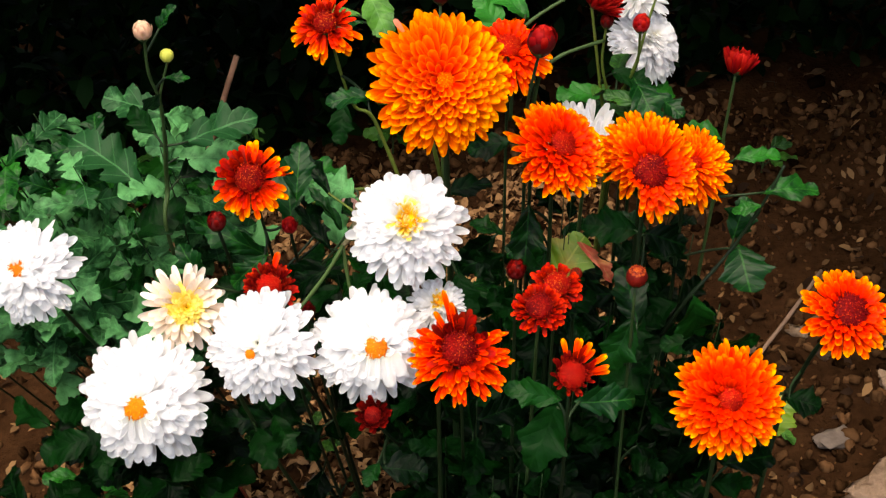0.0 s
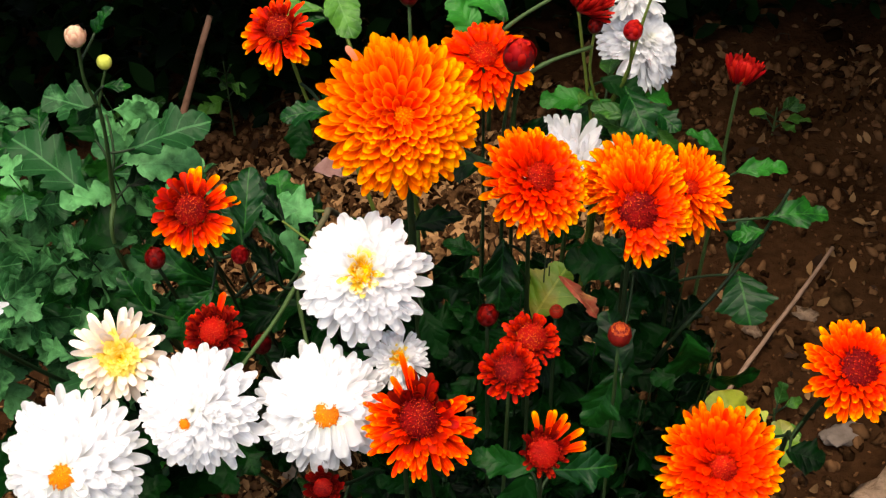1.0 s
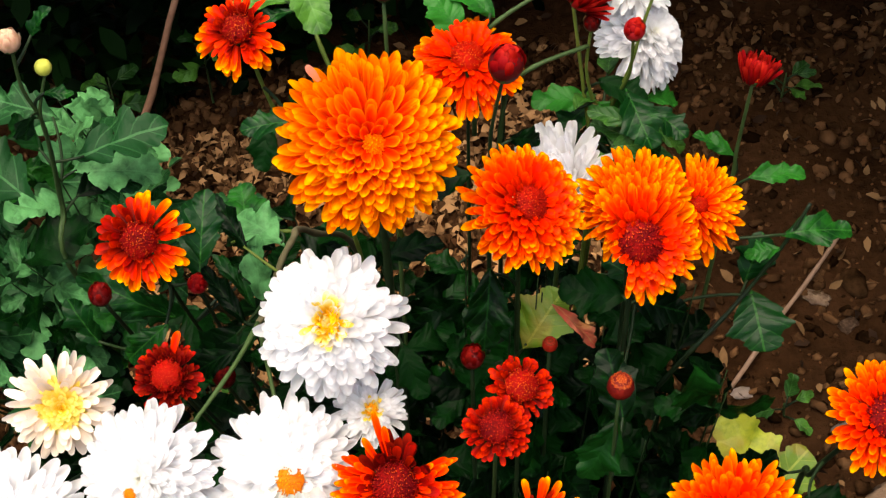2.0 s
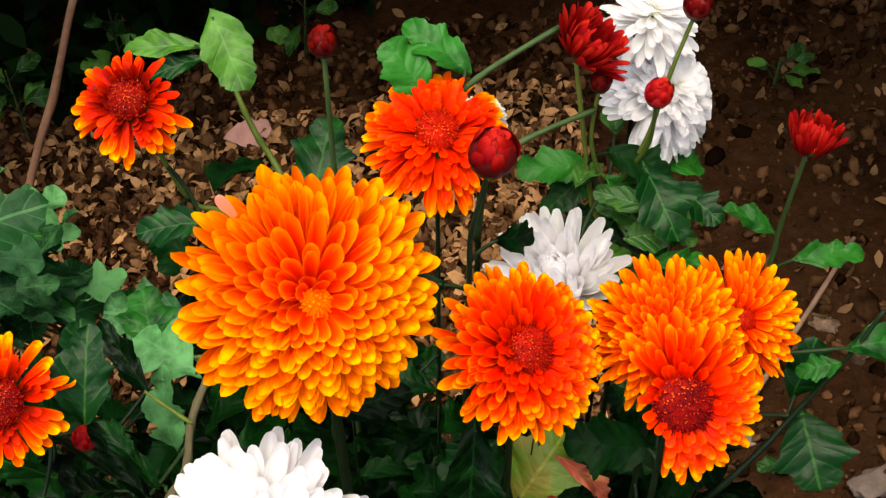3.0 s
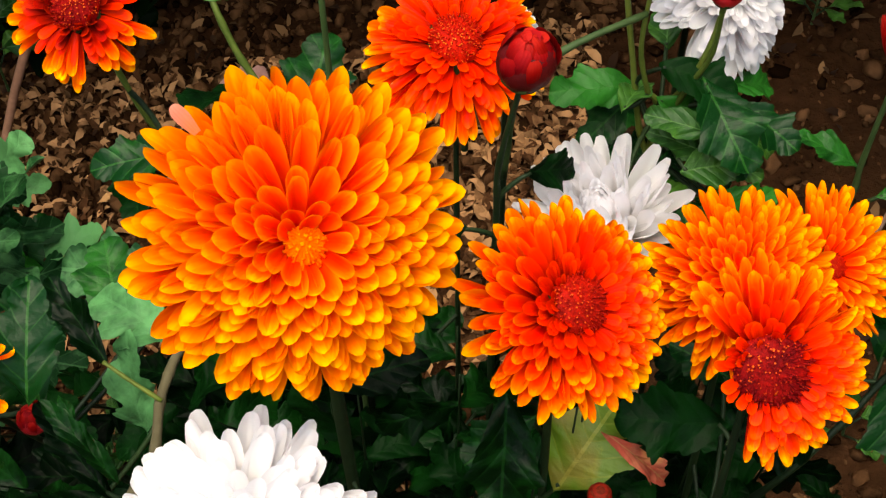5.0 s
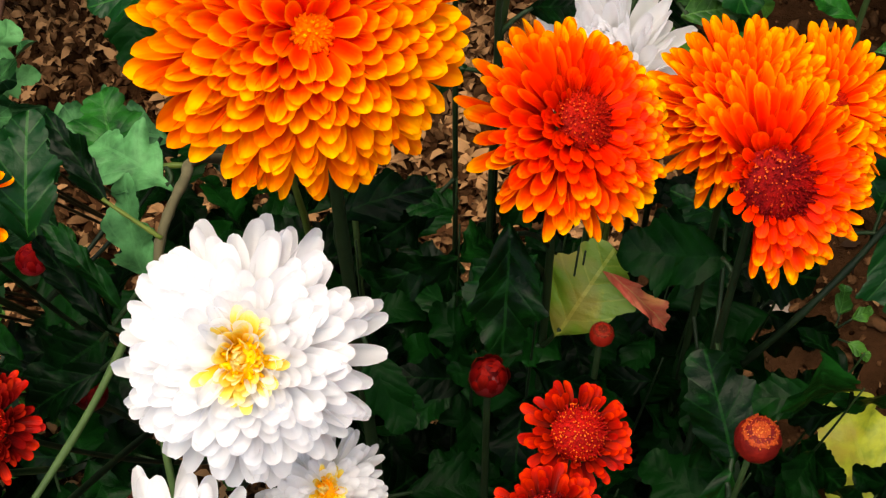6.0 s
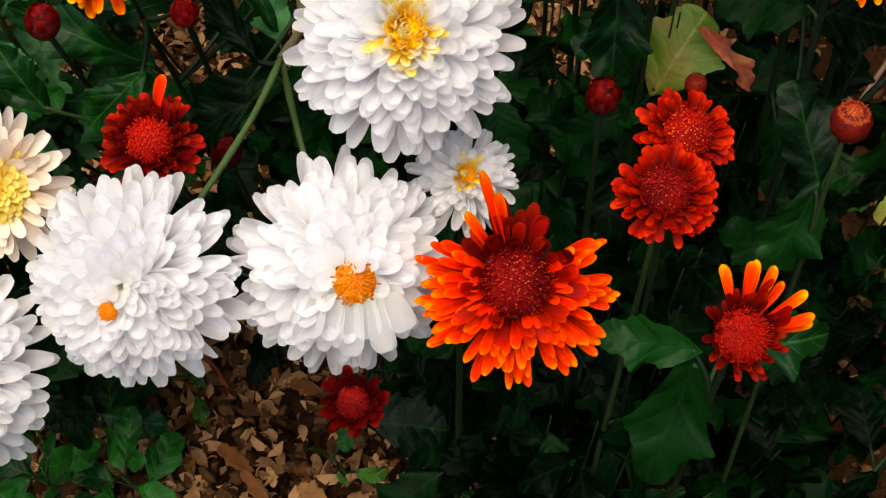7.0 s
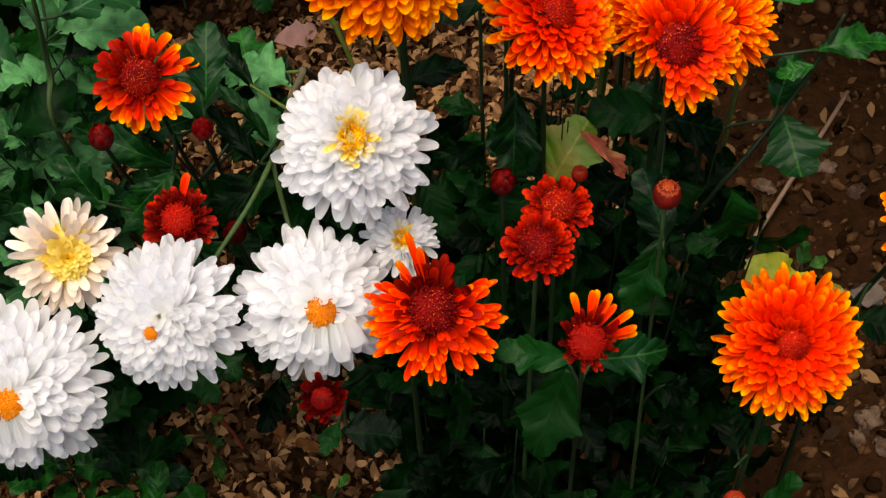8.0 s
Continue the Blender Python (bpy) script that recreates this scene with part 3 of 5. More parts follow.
def clothe(root, n, lo=0.1, hi=0.85, size=0.045, kind=L_SHADED, seed=0, spread=1.0, tilt=0.2, lie=(0.35, 1.0), stalk=True):
    """Leaves up a stem, turning round it."""
    rnd = random.Random(seed)
    pts = STEMS[root.name]
    for i in range(n):
        f = lo + (hi - lo) * (i + rnd.random()) / n
        p = pts[min(len(pts) - 1, int(f * (len(pts) - 1)))]
        a = i * 2.4 + rnd.uniform(-0.5, 0.5) + seed
        ln = size * rnd.uniform(0.75, 1.25) * (1.1 - 0.35 * f)
        d = Vector((math.cos(a), math.sin(a), tilt + rnd.uniform(-0.75, 0.3)))
        d.normalize()
        b = p + d * 0.012 * spread
        put_leaf(root, b, b + d * ln, ln * rnd.uniform(0.6, 0.8), kind, (rnd.uniform(-0.7, 0.7), rnd.uniform(-1.0, 0.1), rnd.uniform(*lie)), rnd.randrange(99), stalk=stalk)


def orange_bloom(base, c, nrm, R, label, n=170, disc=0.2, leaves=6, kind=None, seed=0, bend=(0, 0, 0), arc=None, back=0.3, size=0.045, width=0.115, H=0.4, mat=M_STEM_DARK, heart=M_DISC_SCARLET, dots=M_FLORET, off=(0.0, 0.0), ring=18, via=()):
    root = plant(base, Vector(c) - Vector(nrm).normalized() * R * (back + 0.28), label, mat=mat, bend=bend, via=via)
    h = head_on(root, c, nrm, R, back)
    dome(h, R, kind or P_GLOW, n, width, r0=disc + 0.1, H=H, r_in=disc * 0.8, seed=seed, arc=arc, hub=0.42, reach=0.58, deep=0.28, bands=(0.64, 0.86))
    petals(h, R, kind or P_SCARLET, ring, (74, 40), (0.14, 0.26), (0.07, 0.1), r_in=disc * 0.72, seed=seed + 9, drop=0.06, jitter=0.6, z0=H * 0.45)
    child("disc", disc_mesh(R * disc, R * disc * 0.38, 260, heart, dots, seed, 0.7, 0.5, 0.66), h, Matrix.Translation((off[0] * R, off[1] * R, R * (H * 0.45 - 0.03))), "centre dotted with orange florets")
    clothe(root, leaves, 0.25, 0.86, size, seed=seed)
    return root


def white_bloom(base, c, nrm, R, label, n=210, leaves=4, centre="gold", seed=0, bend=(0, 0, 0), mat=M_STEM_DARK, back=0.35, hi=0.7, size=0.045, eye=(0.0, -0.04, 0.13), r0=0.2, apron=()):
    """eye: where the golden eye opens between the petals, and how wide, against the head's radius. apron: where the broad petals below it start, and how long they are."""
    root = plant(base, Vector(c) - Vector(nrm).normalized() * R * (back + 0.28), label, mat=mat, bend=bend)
    h = head_on(root, c, nrm, R, back)
    ex, ey, er = eye

    def clear(a, rt):
        """Petals keep clear of the eye."""
        if centre != "gold":
            return True
        x, y = -rt * math.sin(a), rt * math.cos(a)
        if apron and abs(x - ex) < 0.26 and -0.5 < y - ey < 0:
            return False
        return math.hypot(x - ex, y - ey) > er * 0.88

    dome(h, R, P_WHITE, n, 0.17, r0=0.26 if centre == "yellow" else 0.08 if centre == "none" else r0, H=0.55, r_in=0.13 if centre == "yellow" else 0.03, skirt=0.3, hub=0.6 if centre == "yellow" else 0.82, reach=0.95, deep=0.2, seed=seed, jitter=0.3, ragged=0.06, arc=clear)
    if centre == "yellow":
        petals(h, R, P_WHITE, 18, (60, 40), (0.3, 0.4), (0.08, 0.12), r_in=0.06, seed=seed + 2, drop=0.0, jitter=0.7, z0=0.3)
        petals(h, R, P_WHITE_Y, 66, (82, 30), (0.18, 0.33), (0.06, 0.1), r_in=0.03, seed=seed + 1, drop=0.0, jitter=0.9, z0=0.32, arc=lambda a, u: not (0.6 < a < 1.9 and u > 0.6))
        child("disc", disc_mesh(R * 0.13, R * 0.05, 24, M_FLORET_YELLOW, M_FLORET_YELLOW, seed, 2.6, 0.8, 2.2), h, Matrix.Translation((R * 0.05, -R * 0.02, R * 0.4)), "small yellow centre")
    elif centre == "gold":
        child("disc", disc_mesh(R * er, R * 0.03, 110, M_DISC_YELLOW, M_FLORET_YELLOW, seed, 1.1, 0.75, 1.0), h, Matrix.Translation((ex * R, ey * R, R * 0.43)), "golden yellow centre")
    for k, (dx, ln) in enumerate(apron):
        m = Matrix.Translation((ex * R, ey * R, R * 0.45)) @ Matrix.Translation((R * dx, 0, -0.1 * R * abs(dx))) @ Matrix.Rotation(math.pi + 1.25 * dx + 0.07 * math.sin(5.0 * k + seed), 4, "Z") @ Matrix.Translation((0, R * er * 0.6, 0)) @ Matrix.Rotation(-0.3 - 0.03 * k, 4, "X") @ Matrix.Rotation(0.1 * (k % 3 - 1), 4, "Y") @ Matrix.Diagonal((R * (0.215 + 0.02 * (k % 2)), R * ln, R * ln, 1))
        child("petal", P_WHITE_BROAD[0][k % 3], h, m)
    clothe(root, leaves, 0.2, hi, size, seed=seed)
    return root


def red_bloom(base, c, nrm, R, label, n=48, disc=0.42, leaves=4, kind=None, seed=0, elev=(22, -14), arc=None, bend=(0, 0, 0), width=(0.15, 0.2), length=(0.35, 0.64), size=0.042, mat=M_STEM_DARK, hi=0.85, ring=0, heart=M_DISC_RED, ring_kind=None, via=(), dots=M_FLORET):
    root = plant(base, Vector(c) - Vector(nrm).normalized() * R * 0.5, label, mat=mat, bend=bend, stem_r=0.0014, via=via)
    h = head_on(root, c, nrm, R, 0.22, 0.34)
    petals(h, R, kind or P_RED, n, elev, length, width, r_in=disc * 0.85, seed=seed, arc=arc, drop=0.15, jitter=0.3)
    if ring:
        petals(h, R, ring_kind or (P_RED if heart is M_DISC_RED else P_SCARLET), ring, (66, 22), (0.18, 0.4), (0.1, 0.14), r_in=disc * 0.72, seed=seed + 5, drop=0.02, jitter=0.4, z0=0.02)
    child("disc", disc_mesh(R * disc * 0.92, R * disc * 0.55, 330, heart, dots, seed, 0.9, 0.55, 0.6), h, Matrix.Translation((0, 0, R * 0.02)), "red centre dotted with orange florets")
    clothe(root, leaves, 0.25, hi, size, seed=seed)
    return root


def bud_mesh(r, mat, seed=0, lobes=9):
    """A round, tightly closed bud with overlapping petal lobes and a dimpled top."""
    bm = bmesh.new()
    rings = []
    for i in range(9):
        v = i / 8
        a = -math.pi / 2 + v * math.pi
        rings.append([])
        for k in range(27):
            b = 2 * math.pi * k / 27
            swirl = b + 1.1 * v
            rr = math.cos(a) ** 0.8 if math.cos(a) > 0 else 0
            rr = rr * (1 + 0.07 * abs(math.sin(lobes / 2 * swirl)) - 0.04) + 0.06
            z = math.sin(a) - (0.22 if i == 8 else 0)
            rings[-1].append(bm.verts.new((r * rr * math.cos(b), r * rr * math.sin(b), r * z)))
    for a, b in zip(rings, rings[1:]):
        for k in range(27):
            bm.faces.new((a[k], a[(k + 1) % 27], b[(k + 1) % 27], b[k]))
    bm.faces.new(rings[0][::-1])
    bm.faces.new(rings[-1])
    bmesh.ops.recalc_face_normals(bm, faces=bm.faces)
    return mesh_of("bud", bm, mat)


def bud(base, c, r, mat, label, nrm=(0, -0.2, 1), bend=(0, 0, 0), stem_r=0.0016, leaves=2, seed=0, stem_mat=M_STEM_DARK, size=0.035, shell=None, via=()):
    nrm = Vector(nrm).normalized()
    root = plant(base, Vector(c) - nrm * r * 0.9, label, category="flower bud", stem_r=stem_r, bend=bend, group="budding stems", mat=stem_mat, via=via)
    turn = frame_of((0, 1, 0.01), nrm).to_4x4()
    b = child("bud", bud_mesh(r * 0.82, mat, seed), root, Matrix.Translation(Vector(c) - root.location) @ turn)
    child("calyx", calyx_mesh(r * 0.72, r * 0.7), b, Matrix.Translation((0, 0, -r * 0.42)), "green cup under the bud")
    rnd = random.Random(seed)
    if mat is M_BUD_RUST:
        child("crown", disc_mesh(r * 0.7, r * 0.22, 110, M_DISC_RUST, M_FLORET_RUST, seed, 0.4, 0.75, 1.0), b, Matrix.Translation((0, 0, r * 0.545)), "ring of orange florets in the dimple")
    n = 28 if shell else 0
    for i in range(n):
        th = radians(108 - 84 * (i + 0.5) / n)
        m = Matrix.Rotation(i * GOLD, 4, "Z") @ Matrix.Translation((0, 0.84 * r * math.sin(th), 0.84 * r * math.cos(th))) @ Matrix.Rotation(math.pi - th - 0.16 + rnd.uniform(-0.12, 0.1), 4, "X") @ Matrix.Rotation(rnd.uniform(-0.2, 0.2), 4, "Y") @ Matrix.Diagonal((r * 0.5, r * rnd.uniform(0.7, 0.9), r * 0.8, 1))
        child("petal", shell[i % 3][(i // 3) % 3], b, m)
    clothe(root, leaves, 0.3, 0.75, size, seed=seed)
    return root


# ---- ground: one sheet of loose soil that reaches the horizon ----
def build_ground():
    far = [1.6, 2.2, 3.2, 5, 9, 18, 40, 120]
    xs = [-v for v in far[::-1]] + list(np.linspace(-1.25, 1.25, 150)) + far
    ys = [-v for v in far[::-1]] + list(np.linspace(-1.1, 2.0, 170)) + [v + 0.8 for v in far]
    pts = [[(x, y, ground_z(x, y)) for x in xs] for y in ys]
    ob = new("ground", grid_mesh("ground", pts, M_SOIL))
    return tagged(ob, "loose dark brown garden soil, crumbly and sloping", "soil", kind="structure")


ground = build_ground()


def shade_wall(name, x0, x1, y0, y1, h):
    """A plain wall with a slightly wider coping, added outside the view to block low skylight."""
    bm = bmesh.new()
    for a, b, c, d, z0, z1 in ((x0, x1, y0, y1, -0.6, h), (x0 - 0.03, x1 + 0.03, y0 - 0.03, y1 + 0.03, h, h + 0.06)):
        v = [bm.verts.new((x, y, z)) for z in (z0, z1) for x, y in ((a, c), (b, c), (b, d), (a, d))]
        for f in ((0, 3, 2, 1), (4, 5, 6, 7), (0, 1, 5, 4), (1, 2, 6, 5), (2, 3, 7, 6), (3, 0, 4, 7)):
            bm.faces.new([v[k] for k in f])
    me = mesh_of(name, bm, M_WALL)
    me.polygons.foreach_set("use_smooth", [False] * len(me.polygons))
    return tagged(new(name, me), "plain dark wall added out of view to block low skylight", "wall", kind="structure")


# Both walls are added helpers, unseen, that cut the sky low at the sides.
shade_wall("wall_west", -1.75, -1.6, -1.9, 2.6, 1.35)
shade_wall("wall_east", 1.05, 1.2, -1.9, 2.6, 1.35)


def clod_mesh(seed, flat=0.6):
    """A rough lump: a cube rounded to a ball and broken by noise."""
    bm = bmesh.new()
    bmesh.ops.create_cube(bm, size=2)
    bmesh.ops.subdivide_edges(bm, edges=bm.edges, cuts=1, use_grid_fill=True)
    for v in bm.verts:
        d = v.co.normalized()
        k = 1 + 0.55 * noise.noise(d * 1.3 + Vector((seed * 7.1, 0, 0))) + 0.2 * noise.noise(d * 3.1 + Vector((0, seed * 3.3, 0)))
        v.co = Vector((d.x * k, d.y * k * 0.8, d.z * k * flat))
    return bm


def hedge_leaf_cloud(name, n, place, size, mat, seed, label, category, curl=1.0):
    """Many small bent leaves in one mesh; place(rng) gives each one's middle."""
    rng = np.random.default_rng(seed)
    verts, faces = [], []
    for i in range(n):
        c = place(rng)
        d = Vector(rng.normal(size=3)).normalized()
        nrm = Vector((rng.normal() * 0.6, rng.normal() * 0.6, 1))
        t = frame_of(d, nrm)
        s = size * rng.uniform(0.6, 1.4)
        o = len(verts)
        for y, w, z in ((-0.5, 0.03, 0), (-0.2, 0.2, 0.05), (0.15, 0.24, 0.03), (0.5, 0.02, -0.1)):
            for q in (-1, 0, 1):
                verts.append(tuple(c + t @ Vector((q * w * s, y * s, (z + 0.144 * abs(q) * w) * curl * s))))
        for r in range(3):
            for k in range(2):
                a = o + r * 3 + k
                faces.append((a, a + 1, a + 4, a + 3))
    me = bpy.data.meshes.new(name)
    me.from_pydata(verts, [], faces)
    me.polygons.foreach_set("use_smooth", [True] * len(faces))
    me.materials.append(mat)
    return tagged(new(name, me), label, category, kind="stuff")


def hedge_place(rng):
    """A dense bush down to the soil. An unseen crown is added, leaning over the bed's far side to shade it."""
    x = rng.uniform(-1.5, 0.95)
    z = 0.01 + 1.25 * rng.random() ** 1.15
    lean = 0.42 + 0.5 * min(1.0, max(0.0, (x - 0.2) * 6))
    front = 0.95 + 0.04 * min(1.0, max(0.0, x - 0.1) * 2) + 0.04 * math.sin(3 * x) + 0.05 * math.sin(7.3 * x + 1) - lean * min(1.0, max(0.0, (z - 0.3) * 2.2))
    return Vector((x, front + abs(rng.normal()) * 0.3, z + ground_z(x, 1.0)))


hedge_leaf_cloud("hedge", 30000, hedge_place, 0.042, M_HEDGE, 5, "dense dark green hedge behind the bed, its deep shade put into near-black leaves", "hedge")

# ---- the white-flowered plant ----
w1 = white_bloom((-0.03, 0.1), (-0.0232, -0.053, 0.681), (-0.01, -0.6, 0.8), 0.0392, "large double white chrysanthemum with a yellow heart", 230, 4, "yellow", 21)
w2 = white_bloom((-0.06, 0.14), (-0.045, -0.101, 0.623), (0.06, -0.66, 0.78), 0.0390, "double white chrysanthemum with an orange-gold eye", 225, 0, "gold", 22, bend=(0, 0.02, 0.02), eye=(0.12, -0.1, 0.18), apron=((-0.25, 0.42), (0.25, 0.38), (0.13, 0.54), (-0.13, 0.5), (0.0, 0.6), (0.07, 0.42), (-0.06, 0.44)))
w3 = white_bloom((-0.12, 0.16), (-0.112, -0.112, 0.6305), (-0.05, -0.68, 0.74), 0.0378, "double white chrysanthemum with a small golden gap", 235, 0, "gold", 23, bend=(0, 0.03, 0.02), eye=(-0.1, -0.2, 0.085), r0=0.06)
w4 = white_bloom((-0.2, 0.18), (-0.19, -0.118, 0.583), (0.02, -0.72, 0.69), 0.0455, "large double white chrysanthemum with a golden eye, hanging over bare soil", 230, 0, "gold", 24, bend=(0, 0.04, 0.03), eye=(-0.02, -0.1, 0.16), apron=((-0.2, 0.36), (0.2, 0.36), (0.1, 0.42), (-0.1, 0.42), (0.0, 0.45)))
w5 = white_bloom((-0.3, 0.2), (-0.271, -0.058, 0.638), (-0.1, -0.65, 0.72), 0.037, "double white chrysanthemum with a golden eye among pale leaves", 200, 2, "gold", 25, eye=(0.0, 0.0, 0.16))
wt1 = white_bloom((0.16, 0.24), (0.152, 0.192, 0.662), (0.45, -0.4, 0.8), 0.034, "double white chrysanthemum turned aside behind red buds", 230, 2, "none", 26)
wt2 = white_bloom((0.15, 0.25), (0.140, 0.208, 0.696), (0.2, -0.1, 0.95), 0.027, "small double white chrysanthemum above another white one", 100, 1, "none", 27)
wmid = plant((0.09, 0.14), (0.1, 0.112, 0.611), "white chrysanthemum with upswept petals half hidden behind orange ones", mat=M_STEM)
wmh = head_on(wmid, (0.0935, 0.109, 0.6245), (-0.25, -0.2, 0.94), 0.034, 0.3)
petals(wmh, 0.034, P_WHITE_IN, 160, (88, 30), (0.7, 1.02), (0.15, 0.19), r_in=0.1, seed=28, drop=0.1)
clothe(wmid, 2, 0.2, 0.7, 0.045, seed=28)
wsm = white_bloom((0.0, 0.05), (-0.004, -0.062, 0.622), (0.05, -0.45, 0.9), 0.021, "small white chrysanthemum with a pale yellow centre", 110, 1, "yellow", 29)
wback = white_bloom((0.07, 0.22), (0.066, 0.192, 0.647), (0.4, 0.0, 0.9), 0.014, "small cream-white chrysanthemum behind an orange one", 60, 1, "yellow", 30)

# the leaning woody branch that carries the white flowers
def branch(root, pts, r0, r1, mat, label=""):
    dense = smooth_path(pts)
    STEMS[root.name] = STEMS.get(root.name, []) + dense
    return child("branch", tube("branch", [p - root.location for p in dense], r0, r1, mat, 8, 0.2), root, None, label)


branch(w3, ((-0.05, 0.42, 0.0), (-0.042, 0.24, 0.4), (-0.056, 0.13, 0.545), (-0.059, 0.09, 0.591), (-0.0585, 0.075, 0.601), (-0.0625, 0.06, 0.602), (-0.065, 0.045, 0.602), (-0.0635, 0.02, 0.609), (-0.07, 0.003, 0.61)), 0.0022, 0.0017, M_STEM_WOOD, "grey-brown woody branch")
branch(w3, ((-0.07, 0.003, 0.61), (-0.081, -0.03, 0.609), (-0.106, -0.08, 0.604)), 0.0014, 0.0011, M_STEM)
branch(w2, ((-0.07, 0.003, 0.61), (-0.062, -0.02, 0.575), (-0.045, -0.08, 0.6)), 0.0013, 0.0011, M_STEM)
branch(w3, ((-0.06, 0.088, 0.592), (-0.075, 0.09, 0.589), (-0.09, 0.095, 0.58), (-0.102, 0.1, 0.567)), 0.0011, 0.0009, M_STEM_FRESH)
branch(w3, ((-0.064, 0.045, 0.604), (-0.075, 0.05, 0.61), (-0.084, 0.055, 0.614)), 0.0009, 0.0007, M_STEM_FRESH)
put_leaf(w3, (-0.09, 0.097, 0.574), (-0.1, 0.135, 0.59), 0.034, L_MID, which=4, stalk=False)
put_leaf(w3, (-0.083, 0.055, 0.612), (-0.103, 0.075, 0.64), 0.015, L_HALF_SHADED, which=2, normal=(0.4, -0.8, 0.5), stalk=False)
put_leaf(w3, (-0.07, 0.0, 0.628), (-0.086, 0.012, 0.658), 0.01, L_HALF_SHADED, which=3, normal=(0.7, -0.6, 0.4), stalk=False)
put_leaf(w3, (-0.075, 0.01, 0.628), (-0.092, 0.02, 0.645), 0.008, L_HALF_SHADED, which=1, normal=(-0.5, -0.6, 0.6), stalk=False)
put_leaf(w3, (-0.103, 0.03, 0.628), (-0.1, 0.05, 0.664), 0.026, L_MID, which=3, normal=(0.1, -0.9, 0.5), stalk=False)
put_leaf(w3, (-0.078, 0.01, 0.598), (-0.105, 0.035, 0.625), 0.014, L_SHADED, which=1)
put_leaf(w3, (-0.080, 0.0, 0.592), (-0.115, -0.012, 0.585), 0.02, L_SHADED, which=3)
put_leaf(w3, (-0.066, 0.08, 0.588), (-0.1, 0.1, 0.6), 0.035, L_PALE, which=2)
put_leaf(w3, (-0.085, 0.02, 0.58), (-0.12, 0.01, 0.555), 0.035, L_SHADED, which=0)
# the cream flower with a full yellow heart
cream = plant((-0.17, 0.1), (-0.168, -0.033, 0.585), "pale pink-cream chrysanthemum with a full yellow heart", mat=M_STEM)
ch = head_on(cream, (-0.1685, -0.051, 0.601), (0.34, -0.72, 0.6), 0.0277, 0.25)
petals(ch, 0.0277, P_CREAM, 86, (34, -14), (0.5, 0.84), (0.16, 0.19), r_in=0.2, seed=31, drop=0.15)
dome(ch, 0.0172, P_YELLOW, 170, 0.2, r0=0.05, H=0.6, skirt=0.05, r_in=0.02, deep=0.0, seed=32, hub=0.8, reach=1.3, jitter=0.2, ragged=0.02)
clothe(cream, 3, 0.3, 0.75, 0.045, seed=3)

# ---- the orange-flowered plants ----
o1 = plant((0.02, 0.06), (-0.002, 0.018, 0.728), "very large full orange chrysanthemum with yellow petal tips", mat=M_STEM_DARK, stem_r=0.0027)
oh = head_on(o1, (0.0005, -0.003, 0.7515), (0.26, -0.78, 0.66), 0.047, 0.3)
dome(oh, 0.0475, P_FULL, 300, 0.138, r0=0.2, H=0.42, r_in=0.08, seed=41, hub=0.4, reach=0.75, deep=0.3, ragged=0.045, bands=(0.44, 0.75), arc=long_side(0.0, 1.05))
child("disc", disc_mesh(0.0054, 0.0008, 46, M_DISC_AMBER, M_FLORET_AMBER, 4, 1.7, 0.9, 2.2), oh, Matrix.Translation((0, 0, 0.0088)), "small yellow-orange centre")
child("petal", P_FADED[2][0], oh, Matrix.Rotation(0.72, 4, "Z") @ Matrix.Translation((0, 0.0385, 0.003)) @ Matrix.Rotation(0.1, 4, "X") @ Matrix.Diagonal((0.004, 0.0095, 0.009, 1)), "faded pink petal")
clothe(o1, 7, 0.2, 0.84, 0.05, seed=41)
o2 = orange_bloom((0.085, 0.07), (0.0775, 0.029, 0.683), (0.34, -0.42, 0.85), 0.0365, "full flame-orange chrysanthemum with a red eye", 215, 0.27, 6, None, 42, off=(0.02, 0.0), ring=40, width=0.13, arc=long_side(0.7, 1.0))
o4 = orange_bloom((0.15, 0.08), (0.134, 0.053, 0.660), (-0.01, -0.53, 0.85), 0.0345, "full orange chrysanthemum crowded by its neighbours", 225, 0.12, 6, P_FULL, 43, heart=M_DISC_AMBER, dots=M_FLORET_AMBER, ring=0)
o4b = orange_bloom((0.18, 0.11), (0.1765, 0.084, 0.627), (0.25, -0.5, 0.8), 0.034, "orange chrysanthemum behind a larger one", 150, 0.15, 4, P_FULL, 44, ring=0)
o3 = orange_bloom((0.14, 0.03), (0.133, 0.004, 0.679), (0.09, -0.74, 0.66), 0.035, "flame-orange chrysanthemum with a broad dark red eye", 190, 0.34, 5, None, 45, H=0.3, heart=M_DISC_RED, ring=30, arc=long_side(0.0, 1.0, lambda a, u: not (0.9 < a < 2.9 and u > 0.5)))
o5 = orange_bloom((0.2, 0.0), (0.185, -0.100, 0.577), (0.02, -0.67, 0.74), 0.0395, "flame-orange chrysanthemum with a red eye over leaves", 205, 0.22, 8, None, 46, width=0.128, ring=36)
o6 = orange_bloom((0.25, 0.04), (0.263, -0.052, 0.613), (0.11, -0.47, 0.87), 0.0330, "orange chrysanthemum with a raised red centre over bare soil", 120, 0.36, 1, None, 47, width=0.13, heart=M_DISC_RED, ring=30, via=((0.253, 0.02, 0.42), (0.252, 0.0, 0.48), (0.253, -0.028, 0.55)))

